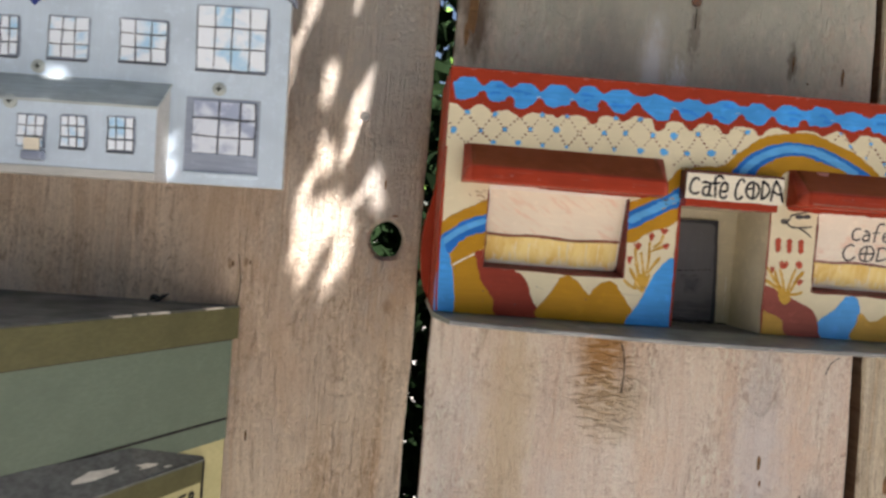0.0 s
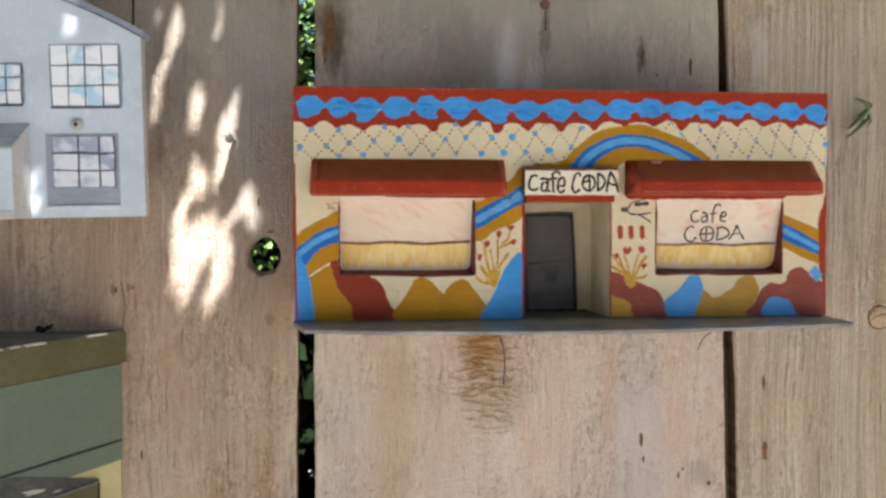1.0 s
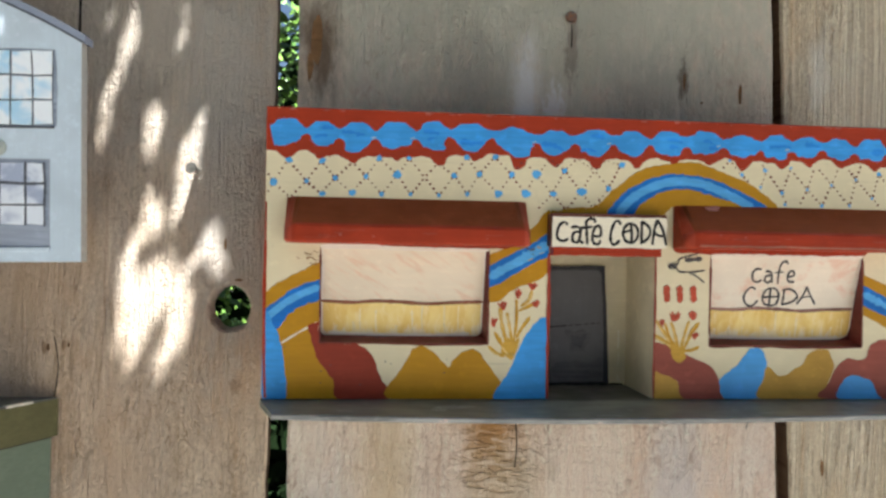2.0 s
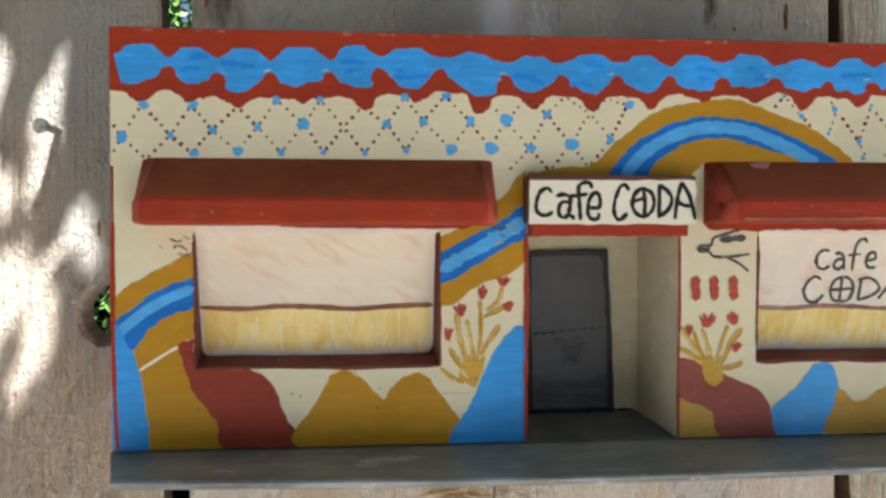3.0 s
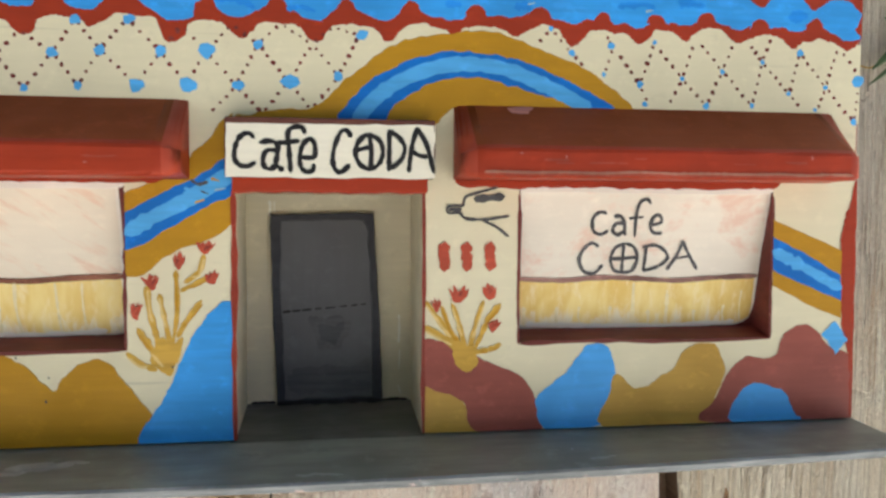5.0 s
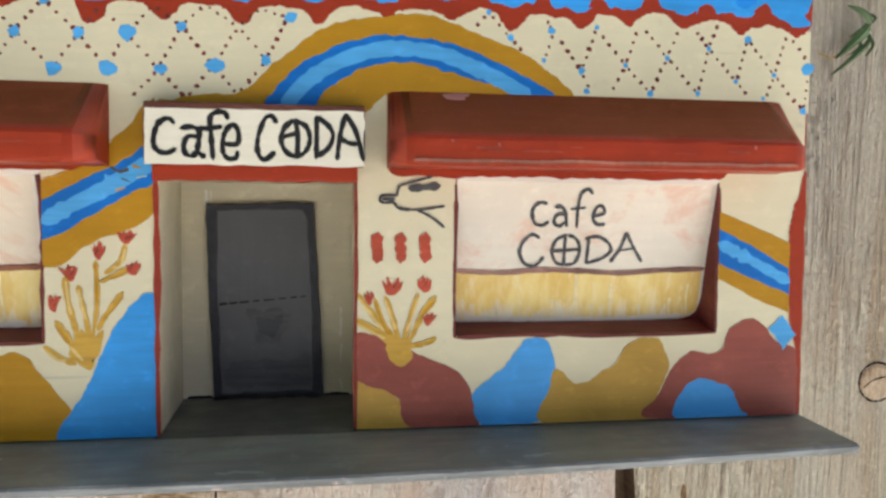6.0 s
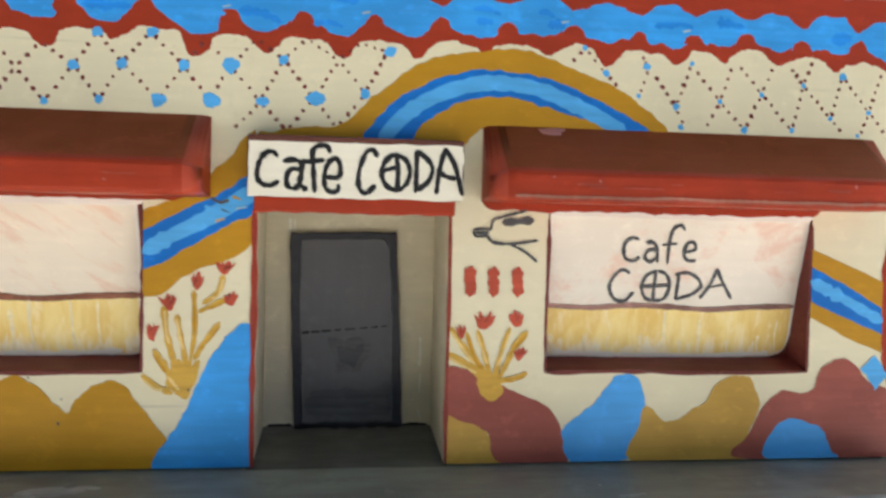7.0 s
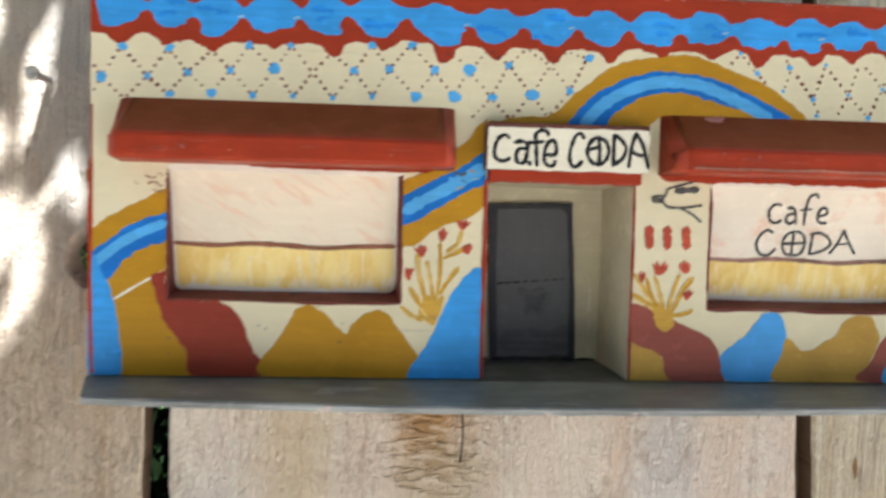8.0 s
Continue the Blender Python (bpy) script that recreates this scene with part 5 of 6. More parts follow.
part("rainbow", ribbon(bmesh.new(), [(107.6, 57.2), (110.5, 60.8), (114.6, 64.0), (119.8, 66.4), (124.9, 67.7), (130.2, 67.8), (135.5, 67.0), (140.8, 65.0), (146.3, 62.6), (151, 60)], 2.7, over(), uneven=0.35), SKY_BLUE, cafe)
R_LIM = (188.6, 203.4, 0, 60)
coat(cafe, "rainbow", [(188.6, 39.6), (195, 37), (203.2, 33.6), (203.4, 20.1), (196, 23), (188.6, 26.8)], over(), OCHRE, limits=R_LIM, wobble=0.2, smooth=False)
coat(cafe, "rainbow", [(188.6, 36.3), (195, 33.2), (203.2, 28.6), (203.4, 23.6), (196, 26.6), (188.6, 29.8)], over(), DEEP_BLUE, limits=R_LIM, wobble=0.2, smooth=False)
part("rainbow", ribbon(bmesh.new(), [(188.9, 33.4), (192, 31.9), (196, 29.9), (203.0, 26.2)], 2.1, over(), uneven=0.6), SKY_BLUE, cafe)


def flower_clump(stems, base, blossoms, label):
    """Loose brush strokes rising from one foot, and ragged red heads."""
    clump = coat(cafe, "painted_flower_clump", base, over(), STRAW, label=label)
    for s in stems:
        part("stem", ribbon(bmesh.new(), s, random.uniform(0.75, 1.1), over(), uneven=0.7), STRAW, clump)
        drift = random.uniform(-0.25, 0.25)
        part("stem", ribbon(bmesh.new(), [(x + drift, z - 0.6) for x, z in s[:2]] + [((s[1][0] + s[2][0]) / 2, (s[1][1] + s[2][1]) / 2)], random.uniform(0.3, 0.5), over(), uneven=0.9), OCHRE if random.random() < 0.6 else STRAW_LIGHT, clump)
    for x, z, w, h in blossoms:
        line = [(-1.0, 0.7), (-0.55, 0.35), (-0.3, 1.0), (0.1, 0.4), (0.5, 1.0), (0.7, 0.4), (1.1, 0.55), (0.75, -0.35), (0.1, -1.0), (-0.6, -0.55)]
        line = [(x + w * (px + random.uniform(-0.2, 0.2)), z + h * (pz + random.uniform(-0.2, 0.2))) for px, pz in line]
        part("blossom", filled(bmesh.new(), wobbled(rounded(line, True, 4), 0.3), over()), BLOSSOM, clump)
        for _ in range(2):
            px, pz = x + w * random.uniform(-0.4, 0.5), z + h * random.uniform(-0.3, 0.5)
            part("petal", ribbon(bmesh.new(), [(px - 0.3, pz - 0.3), (px + 0.2, pz + 0.4)], 0.5, over(), uneven=0.9), random.choice((MAROON, RUBBED)), clump)


flower_clump([[(71.2, 27.6), (71.6, 23.6), (72.6, 19.5), (73.8, 14.5)], [(73.3, 26.2), (74.0, 22.6), (74.8, 18.4), (74.8, 14.5)], [(76.1, 30.4), (76.3, 25.7), (76.1, 21.5), (75.0, 15.3)], [(80.9, 33.1), (80.1, 30.3), (77.7, 28.4)],
              [(81.7, 29.4), (79.4, 28.2), (77.0, 26.9)], [(80.4, 25.1), (78.4, 22.5), (76.3, 18.8)], [(69.6, 20.3), (71.6, 17.4), (73.6, 13.8)], [(67.8, 16.0), (69.8, 14.3), (72.6, 13.0)], [(71.8, 16.4), (73.2, 14.6), (74.4, 12.6)]],
             [(73.6, 18.6), (75.2, 17.2), (77.2, 18.6), (76.6, 15.3), (74.8, 12.0), (73.0, 13.2), (71.6, 14.6)],
             [(71.8, 28.6, 1.5, 1.4), (76.4, 32.2, 1.2, 1.5), (81.2, 34.7, 1.4, 1.2), (82.2, 29.1, 1.2, 1.3), (69.2, 23.6, 1.0, 1.6)], "painted straw-coloured stems with red blossoms")
flower_clump([[(120.2, 24.4), (123.4, 20.0), (126.4, 15.6)], [(120.0, 19.8), (123.5, 17.8), (126.5, 15.0)], [(123.2, 23.4), (124.9, 19.0), (127.4, 15.4)], [(125.1, 23.9), (126.3, 20.5), (127.6, 15.6)], [(131.0, 24.4), (129.5, 20.0), (128.4, 15.2)],
              [(134.2, 23.8), (132.1, 21.5), (130.6, 18.1), (128.8, 14.6)], [(134.2, 16.3), (131.9, 15.4), (129.0, 14.8)]],
             [(125.4, 15.0), (127.2, 16.2), (129.4, 15.4), (129.8, 13.2), (128.6, 11.2), (127.0, 11.8), (125.6, 13.4)],
             [(122.2, 23.7, 0.8, 1.4), (126.4, 25.9, 1.9, 1.4), (132.1, 26.1, 1.3, 1.6), (132.9, 19.8, 1.5, 1.3)], "painted straw-coloured stems with red blossoms")
# Three red bars beside the door, and a few black brush strokes over them.
for x in (123.6, 127.8, 132.2):
    part("red_bar", ribbon(bmesh.new(), [(x, 30.4), (x + 0.15, 31.8), (x - 0.1, 33.4), (x + 0.1, 35.0)], 1.9, over(), uneven=0.4), BLOSSOM, cafe)
for pts, w in (([(127.1, 41.9), (127.5, 43.6), (129.2, 44.3), (131.7, 45.0), (133.5, 45.5)], 0.5), ([(129.4, 43.3), (131.7, 43.5), (134.6, 43.8)], 1.4), ([(127.0, 42.0), (125.6, 42.1), (124.3, 41.9), (124.1, 41.1), (124.8, 40.7), (126.4, 40.8), (127.4, 39.8), (129.3, 39.5), (131.8, 39.6), (135.7, 40.2)], 0.5),
               ([(130.3, 39.6), (133.3, 38.2), (135.6, 36.4)], 0.5), ([(124.6, 41.4), (126.6, 41.4)], 0.9)):
    part("brush_stroke", ribbon(bmesh.new(), pts, w, over(), uneven=0.6), INK, cafe)
# Rubbed and smeared paint where the rainbow meets the awning's corner.
for pts, w, coat_ in (([(78.9, 46.3), (80.2, 45.6), (81.6, 46.0)], 0.7, INK), ([(80.6, 44.4), (81.8, 43.9)], 0.5, INK), ([(77.8, 44.9), (79.0, 44.5), (79.9, 44.9)], 0.6, SKY_BLUE), ([(82.4, 46.6), (83.6, 46.2)], 0.7, OCHRE), ([(83.0, 44.6), (84.6, 44.9)], 0.5, RUBBED_BLUE), ([(79.6, 42.4), (81.0, 42.9)], 0.5, STRAW)):
    part("paint_smear", ribbon(bmesh.new(), pts, w, over(), uneven=1.0), coat_, cafe)
# Grazes in the paint beside the left window and small spatters along the foot.
for pts in ([(12.0, 43.6), (13.4, 43.0), (14.2, 43.4)], [(12.6, 41.8), (13.8, 42.2), (15.4, 41.2)], [(13.6, 40.6), (15.0, 40.0), (15.8, 40.3)], [(9.6, 42.4), (10.4, 41.6)], [(14.6, 44.2), (15.9, 43.5)]):
    part("graze", ribbon(bmesh.new(), pts, random.uniform(0.25, 0.5), over(), uneven=0.9), CHECK, cafe)
for _ in range(14):
    part("spatter", disc(bmesh.new(), random.uniform(1, 84), random.uniform(0.8, 20), random.uniform(0.12, 0.3), random.uniform(0.12, 0.3), over(), 6, 0.3), SMUDGE, cafe)
for _ in range(22):
    x = random.uniform(2, 204)
    part("edge_chip", disc(bmesh.new(), x, 86.3, random.uniform(0.3, 1.3), random.uniform(0.15, 0.4), over(), 8, 0.4), CHIP, cafe)

# ---- the grey hall ----
GREY = paint("grey_blue_paint", (0.565, 0.67, 0.765), 0.12, 0.3, along="z", brush=0.3, worn=(0.58, 0.66, 0.76), worn_at=0.62, relief=0.07)
GREY_EDGE = paint("grey_edge_paint", (0.50, 0.50, 0.47), 0.12, 0.5)
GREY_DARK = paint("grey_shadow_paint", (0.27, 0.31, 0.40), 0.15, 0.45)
ROOF = paint("roof_grey_paint", (0.46, 0.51, 0.50), 0.2, 0.45, worn=(0.55, 0.57, 0.57), worn_at=0.72)
GLASS = blotched("sky_glass_paint", (0.84, 0.90, 0.96), (0.42, 0.68, 0.88), 0.46, 0.74)
DULL_GLASS = blotched("lilac_glass_paint", (0.74, 0.80, 0.88), (0.38, 0.44, 0.58), 0.46, 0.70)
LILAC = paint("lilac_grey_paint", (0.34, 0.39, 0.48), 0.14, 0.5)
BAR = paint("glazing_bar_paint", (0.11, 0.12, 0.145), 0.3, 0.5)
HX, HZ, HY = -58.8, 39.3, -35.2
hall = thing("toy_hall", HX, 0, HZ, "grey-blue wooden miniature hall with an arched roof and paned windows", "toy house", turn=(0, -1.0, 0))


def arch(x):
    """The roof line's height over the hall's foot; x from its right edge."""
    return 95.5 - (x + 92) ** 2 * 0.0031


bm = bmesh.new()
LEFT = -184.0
outline = [(LEFT, 0), (0, 0)] + [(LEFT * k / 24, arch(LEFT * k / 24)) for k in range(25)]
fr = [bm.verts.new((x, HY, z)) for x, z in outline]
bk = [bm.verts.new((x, HY + 5.0, z)) for x, z in outline]
bm.faces.new(fr)
bm.faces.new(bk[::-1])
for k in range(len(outline)):
    q = (k + 1) % len(outline)
    f = bm.faces.new((fr[k], fr[q], bk[q], bk[k]))
    f.material_index = 1
part("wall", bm, [GREY, GREY_EDGE], hall)
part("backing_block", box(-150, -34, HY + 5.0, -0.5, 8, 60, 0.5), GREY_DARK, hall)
bm = bmesh.new()
rows = []
for k in range(25):
    x = 1.6 + (LEFT - 3.2) * k / 24
    z = arch(x)
    rows.append([bm.verts.new(p) for p in ((x, HY - 1.8, z + 0.1), (x, HY - 1.8, z + 2.6), (x, HY + 5.6, z + 2.6), (x, HY + 5.6, z + 0.1))])
for a, b in zip(rows, rows[1:]):
    for k in range(4):
        bm.faces.new((a[k], a[(k + 1) % 4], b[(k + 1) % 4], b[k]))
bm.faces.new(rows[0])
bm.faces.new(rows[-1])
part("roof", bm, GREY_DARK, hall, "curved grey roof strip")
bm = bmesh.new()
ribbon(bm, [(1.5 + (LEFT - 3) * k / 24, arch(1.5 + (LEFT - 3) * k / 24) - 0.1) for k in range(25)], 0.7, HY - 1.9, uneven=0.3)
part("roof_line", bm, BAR, hall)


SURROUND = paint("window_surround_paint", (0.30, 0.36, 0.45), 0.3, 0.5)


def paned(parent, x0, x1, z0, z1, y, cols, rows_n, label="", sill=True, glass=GLASS, edge=0.5, bar=0.42, splits=None):
    """A painted window: pale panes between dark bars, and a dark sill."""
    win = part("window", box(x0 - 0.15, x1 + 0.35, y - 0.15, y + 0.2, z0 - 0.2, z1 + 0.15), SURROUND, parent, label)
    at = splits or [i / cols for i in range(cols + 1)]
    lean, dip = random.uniform(-0.35, 0.35), random.uniform(-0.3, 0.3)
    grid = [[Vector((x0 + (x1 - x0) * u + lean * j / rows_n + random.uniform(-0.22, 0.22), z0 + (z1 - z0) * j / rows_n + dip * u + random.uniform(-0.2, 0.2))) for j in range(rows_n + 1)] for u in at]
    for i in range(cols):
        for j in range(rows_n):
            line = [grid[i][j], grid[i + 1][j], grid[i + 1][j + 1], grid[i][j + 1]]
            mid = sum(line, Vector((0, 0))) / 4
            line = [mid + (p - mid) * (1 - random.uniform(0.1, edge) / (p - mid).length) for p in line]
            line = [p.lerp(q, k / 3) for p, q in zip(line, line[1:] + line[:1]) for k in range(3)]
            part("pane", slab(wobbled(line, 0.2), y - 0.38, y - 0.1), glass, win)
    for i in range(cols + 1):
        if 0 < i < cols or random.random() < 0.7:
            part("glazing_bar", ribbon(bmesh.new(), grid[i], bar * random.uniform(0.7, 1.2), y - 0.45, uneven=0.9), BAR, win)
    for j in range(1, rows_n):
        part("glazing_bar", ribbon(bmesh.new(), [g[j] for g in grid], bar * random.uniform(0.7, 1.2), y - 0.47, uneven=0.9), BAR, win)
    # Shade at the window's right and top edges, put in as dark strokes.
    part("shade_edge", ribbon(bmesh.new(), [(x1 + 0.5, z0 - 0.2), (x1 + 0.6, (z0 + z1) / 2), (x1 + 0.4 + lean, z1 + 0.2)], random.uniform(0.5, 0.9), y - 0.2, uneven=0.9), SURROUND, win)
    part("shade_edge", ribbon(bmesh.new(), [(x0 - 0.1, z1 + 0.15), ((x0 + x1) / 2, z1 + 0.3), (x1 + 0.3, z1 + 0.2)], random.uniform(0.3, 0.6), y - 0.21, uneven=0.9), GREY_DARK, win)
    if sill:
        part("sill", box(x0 - 0.3, x1 + 0.1, y - 0.7, y, z0 - 0.9, z0 - 0.1, 0.15), BAR, win)
    return win


paned(hall, -33.6, -8.2, 42.6, 66.0, HY, 4, 3, "wide window of pale panes with dark bars")
paned(hall, -61.5, -44.6, 43.6, 58.8, HY, 3, 3)
paned(hall, -87.0, -73.0, 42.9, 58.0, HY, 3, 3)
paned(hall, -107.0, -97.6, 42.6, 56.8, HY, 3, 3)
paned(hall, -132.0, -118.0, 42.6, 57.5, HY, 3, 3)
low = paned(hall, -34.0, -11.0, 11.6, 31.2, HY, 3, 3, "window with violet-grey surround", sill=False, glass=DULL_GLASS, edge=0.7, bar=0.75, splits=(0, 0.42, 0.76, 1))
part("surround", box(-36.5, -9.4, HY - 0.12, HY + 0.2, 4.5, 32.2), LILAC, low)
part("surround", box(-36.8, -9.0, HY - 1.0, HY, 3.2, 4.6, 0.3), GREY, low)

# Lean-to with its own roof and windows.
AY, AX = -50.0, -42.4
lean_to = part("lean_to", bmesh.new(), GREY, hall, "low lean-to with a sloping dark grey roof")
bm = bmesh.new()
prof = [(HY, 0.6), (AY, 0.6), (AY, 25.3), (HY, 35.2)]
a = [bm.verts.new((AX, *p)) for p in prof]
b = [bm.verts.new((-150, *p)) for p in prof]
for k in range(4):
    f = bm.faces.new((a[k], a[(k + 1) % 4], b[(k + 1) % 4], b[k]))
f = bm.faces.new(a)
f.material_index = 1
bm.faces.new(b)
part("lean_to_wall", bm, [GREY, GREY_EDGE], lean_to)
bm = bmesh.new()
prof = [(HY, 35.3), (AY - 1.2, 24.6), (AY - 1.2, 25.5), (HY, 36.3)]
a = [bm.verts.new((AX + 0.5, *p)) for p in prof]
b = [bm.verts.new((-150.5, *p)) for p in prof]
for k in range(4):
    bm.faces.new((a[k], a[(k + 1) % 4], b[(k + 1) % 4], b[k]))
bm.faces.new(a)
bm.faces.new(b)
part("lean_to_roof", bm, ROOF, lean_to)
part("foot_strip", box(-150, AX + 0.2, AY - 0.4, HY, -0.3, 2.6, 0.3), GREY_EDGE, lean_to)
paned(lean_to, -74.8, -66.4, 9.6, 20.6, AY, 3, 3)
paned(lean_to, -58.6, -49.9, 9.4, 21.2, AY, 3, 3)
paned(lean_to, -89.6, -80.6, 9.0, 20.0, AY, 3, 3, sill=False)
trough = part("window_box", box(-86.5, -79.5, AY - 4.0, AY, 4.2, 7.6, 0.9), GREY_DARK, lean_to, "small blue-grey box under a window")
part("box_card", box(-86.0, -80.6, AY - 3.0, AY - 2.4, 7.4, 12.0, 0.3), WHITE, trough, "small white card")
paned(lean_to, -112, -103, 9.0, 20.0, AY, 3, 3)


SCREW, nt_, b_ = nodes_of("grey_screw")
b_.inputs["Base Color"].default_value, b_.inputs["Metallic"].default_value, b_.inputs["Roughness"].default_value = (0.46, 0.50, 0.47, 1), 0.5, 0.55
bump(nt_, b_, noise_of(nt_, place(nt_, 900, 900, 900)), 0.3, 0.0004)


def screw(x, z, y):
    s = part("screw", shift(turned([(1.3, -1.0), (1.5, -0.7), (2.4, -0.5), (2.5, 0.0)], 18), x, y, z), SCREW, hall, "steel screw with a washer")
    bm = box(-1.0, 1.0, -1.1, -0.95, -0.25, 0.25)
    box(-0.25, 0.25, -1.1, -0.95, -1.0, 1.0, bm=bm)
    part("screw_slot", shift(bm, x, y, z), BLACK, s)


screw(-24.8, 35.6, HY)
screw(-90.2, 39.4, HY)
screw(-92.3, 24.3, AY)
# Winged badge high on the front, in plain shapes.
BADGE_RED = paint("badge_red_paint", (0.42, 0.04, 0.05), 0.2, 0.5)
BADGE_BLUE = paint("badge_blue_paint", (0.03, 0.05, 0.22), 0.2, 0.5)
badge = part("badge", filled(bmesh.new(), [(-102, 80), (-82, 81), (-84.5, 70), (-92.4, 61.2), (-100.5, 69.5)], HY - 0.15), BADGE_BLUE, hall, "dark blue and red shield with white wings")
part("badge_stripe", filled(bmesh.new(), [(-101, 79), (-83, 80), (-85, 74.5), (-92.5, 69), (-99.6, 74)], HY - 0.22), BADGE_RED, badge)
for s in (-1, 1):
    part("badge_wing", filled(bmesh.new(), rounded([(-92.4 + s * 2.4, 65), (-92.4 + s * 5.5, 68.5), (-92.4 + s * 8.6, 74.5), (-92.4 + s * 7.6, 68.6), (-92.4 + s * 3.6, 63.4)]), HY - 0.3), WHITE, badge)
bm = bmesh.new()
star = [(-92.4 + r * math.sin(math.pi * k / 5), 66.3 + r * math.cos(math.pi * k / 5)) for k, r in enumerate([2.6, 1.1] * 5)]
part("badge_star", filled(bm, star, HY - 0.36), WHITE, badge)
part("badge_star", disc(bmesh.new(), -92.4, 66.3, 1.0, 1.0, HY - 0.42, 10, 0.0), BADGE_RED, badge)

# ---- the green corner shop ----
GREEN = paint("sage_paint", (0.125, 0.165, 0.122), 0.10, 0.45, relief=0.08)
OLIVE = paint("olive_paint", (0.096, 0.094, 0.042), 0.14, 0.5, relief=0.1)
BUFF = paint("buff_paint", (0.46, 0.43, 0.22), 0.1, 0.5)
FLAT_ROOF = paint("flat_roof_paint", (0.125, 0.135, 0.128), 0.3, 0.5, worn=(0.5, 0.5, 0.48), worn_at=0.69)
shop = thing("toy_shop", -80, 0, -150, "sage green wooden miniature corner shop with a flat dark roof", "toy house")
WALL_DIR = Vector((-math.sin(radians(29)), -math.cos(radians(29))))
A = Vector((0.0, -1.0))
B = A + WALL_DIR * 122
PLAN = [A, B, Vector((-112, B[1] + 2)), Vector((-125, -1))]


def prism(plan, z0, z1, bm=None):
    bm = bm or bmesh.new()
    lo, hi = [[bm.verts.new((p[0], p[1], z)) for p in plan] for z in (z0, z1)]
    bm.faces.new(lo[::-1])
    bm.faces.new(hi)
    for k in range(len(plan)):
        q = (k + 1) % len(plan)
        bm.faces.new((lo[k], lo[q], hi[q], hi[k]))
    return bm


def grown(plan, by):
    c = sum(plan, Vector((0, 0))) / len(plan)
    return [Vector((p[0] + by * (1 if p[0] > c[0] else -1), p[1] - (by if p[1] < -50 else 0))) for p in plan]


part("wall", prism(PLAN, 84.5, 128), GREEN, shop)
part("lower_wall", prism(grown(PLAN, -0.5), 0, 84.5), BUFF, shop, "buff lower wall")
part("cornice", prism(grown(PLAN, 2.2), 127, 140), OLIVE, shop, "deep olive cornice")
part("roof", prism(grown(PLAN, 1.8), 140, 140.6), FLAT_ROOF, shop, "flat dark grey roof with chipped edge")
OUT = Vector((-WALL_DIR[1], WALL_DIR[0]))


def on_wall(along, out, z):
    p = A + WALL_DIR * along + OUT * out
    return (p[0], p[1], z)


def strip_on_wall(a0, a1, z0, z1, out, name, material, parent, label="", z0b=None, z1b=None):
    bm = bmesh.new()
    z0b, z1b = z0 if z0b is None else z0b, z1 if z1b is None else z1b
    lo = [on_wall(a0, 0, z0), on_wall(a1, 0, z0b), on_wall(a1, out, z0b), on_wall(a0, out, z0)]
    hi = [on_wall(a0, 0, z1), on_wall(a1, 0, z1b), on_wall(a1, out, z1b), on_wall(a0, out, z1)]
    lo, hi = [bm.verts.new(p) for p in lo], [bm.verts.new(p) for p in hi]
    bm.faces.new(lo)
    bm.faces.new(hi)
    for k in range(4):
        bm.faces.new((lo[k], lo[(k + 1) % 4], hi[(k + 1) % 4], hi[k]))
    return part(name, bm, material, parent, label)


# Joint between boards, and a black line under the cornice.
strip_on_wall(0, 121, 92.6, 93.5, 0.25, "black_line", BLACK, shop)
strip_on_wall(0, 121, 126.2, 127.0, 0.4, "black_line", BLACK, shop)
# Shop front that steps out under a small sloping roof, with the lettered sign on it.
FRONT_EDGE = [(14, 1.5, 79.5), (55.5, 7, 82), (86, 8.2, 82), (121, 9, 82)]
WALL_EDGE = [(13, 0.1, 80), (50, 0.1, 91.8), (86, 0.1, 94), (121, 0.1, 95)]


def swept(lines):
    """A solid between lines of equal length that run along the wall, one after another round its section."""
    bm = bmesh.new()
    rows = [[bm.verts.new(on_wall(*p)) for p in line] for line in lines]
    for a, b in zip(rows, rows[1:] + rows[:1]):
        for k in range(len(a) - 1):
            bm.faces.new((a[k], a[k + 1], b[k + 1], b[k]))
    for k in (0, -1):
        bm.faces.new([r[k] for r in rows])
    return bm


def moved(line, out, z):
    return [(a, o + out, h + z) for a, o, h in line]


shop_front = part("shop_front", swept([moved(FRONT_EDGE, -0.3, -9), [(a, -0.6, h - 9) for a, o, h in FRONT_EDGE], [(a, -0.6, 10) for a, o, h in FRONT_EDGE], [(a, o - 0.3, 10) for a, o, h in FRONT_EDGE]]), BUFF, shop, "buff shop front with black hand lettering")
porch = part("porch_roof", swept([WALL_EDGE, moved(FRONT_EDGE, 0.5, 0), moved(FRONT_EDGE, 0.5, -0.9), moved(WALL_EDGE, -0.6, -0.9)]), FLAT_ROOF, shop, "dark chipped roof over the shop front")
part("porch_fascia", swept([moved(FRONT_EDGE, 0.1, -0.9), [(a, -0.6, h - 1) for a, o, h in FRONT_EDGE], [(a, -0.6, h - 9.4) for a, o, h in FRONT_EDGE], moved(FRONT_EDGE, 0.1, -9.4)]), OLIVE, porch)
FACE = [Vector(on_wall(14, 1.5, 0)[:2]), Vector(on_wall(55.5, 7, 0)[:2])]
FACE_DIR = (FACE[1] - FACE[0]).normalized()
FACE_OUT = Vector((-FACE_DIR[1], FACE_DIR[0]))


def on_face(bm):
    """Puts a flat sheet drawn as (distance along the sign, proud of it, z) on the shop front; along runs towards the fence."""
    for v in bm.verts:
        p = FACE[0] - FACE_DIR * v.co.x + FACE_OUT * (-v.co.y)
        v.co = (p[0], p[1], v.co.z)
    return bm


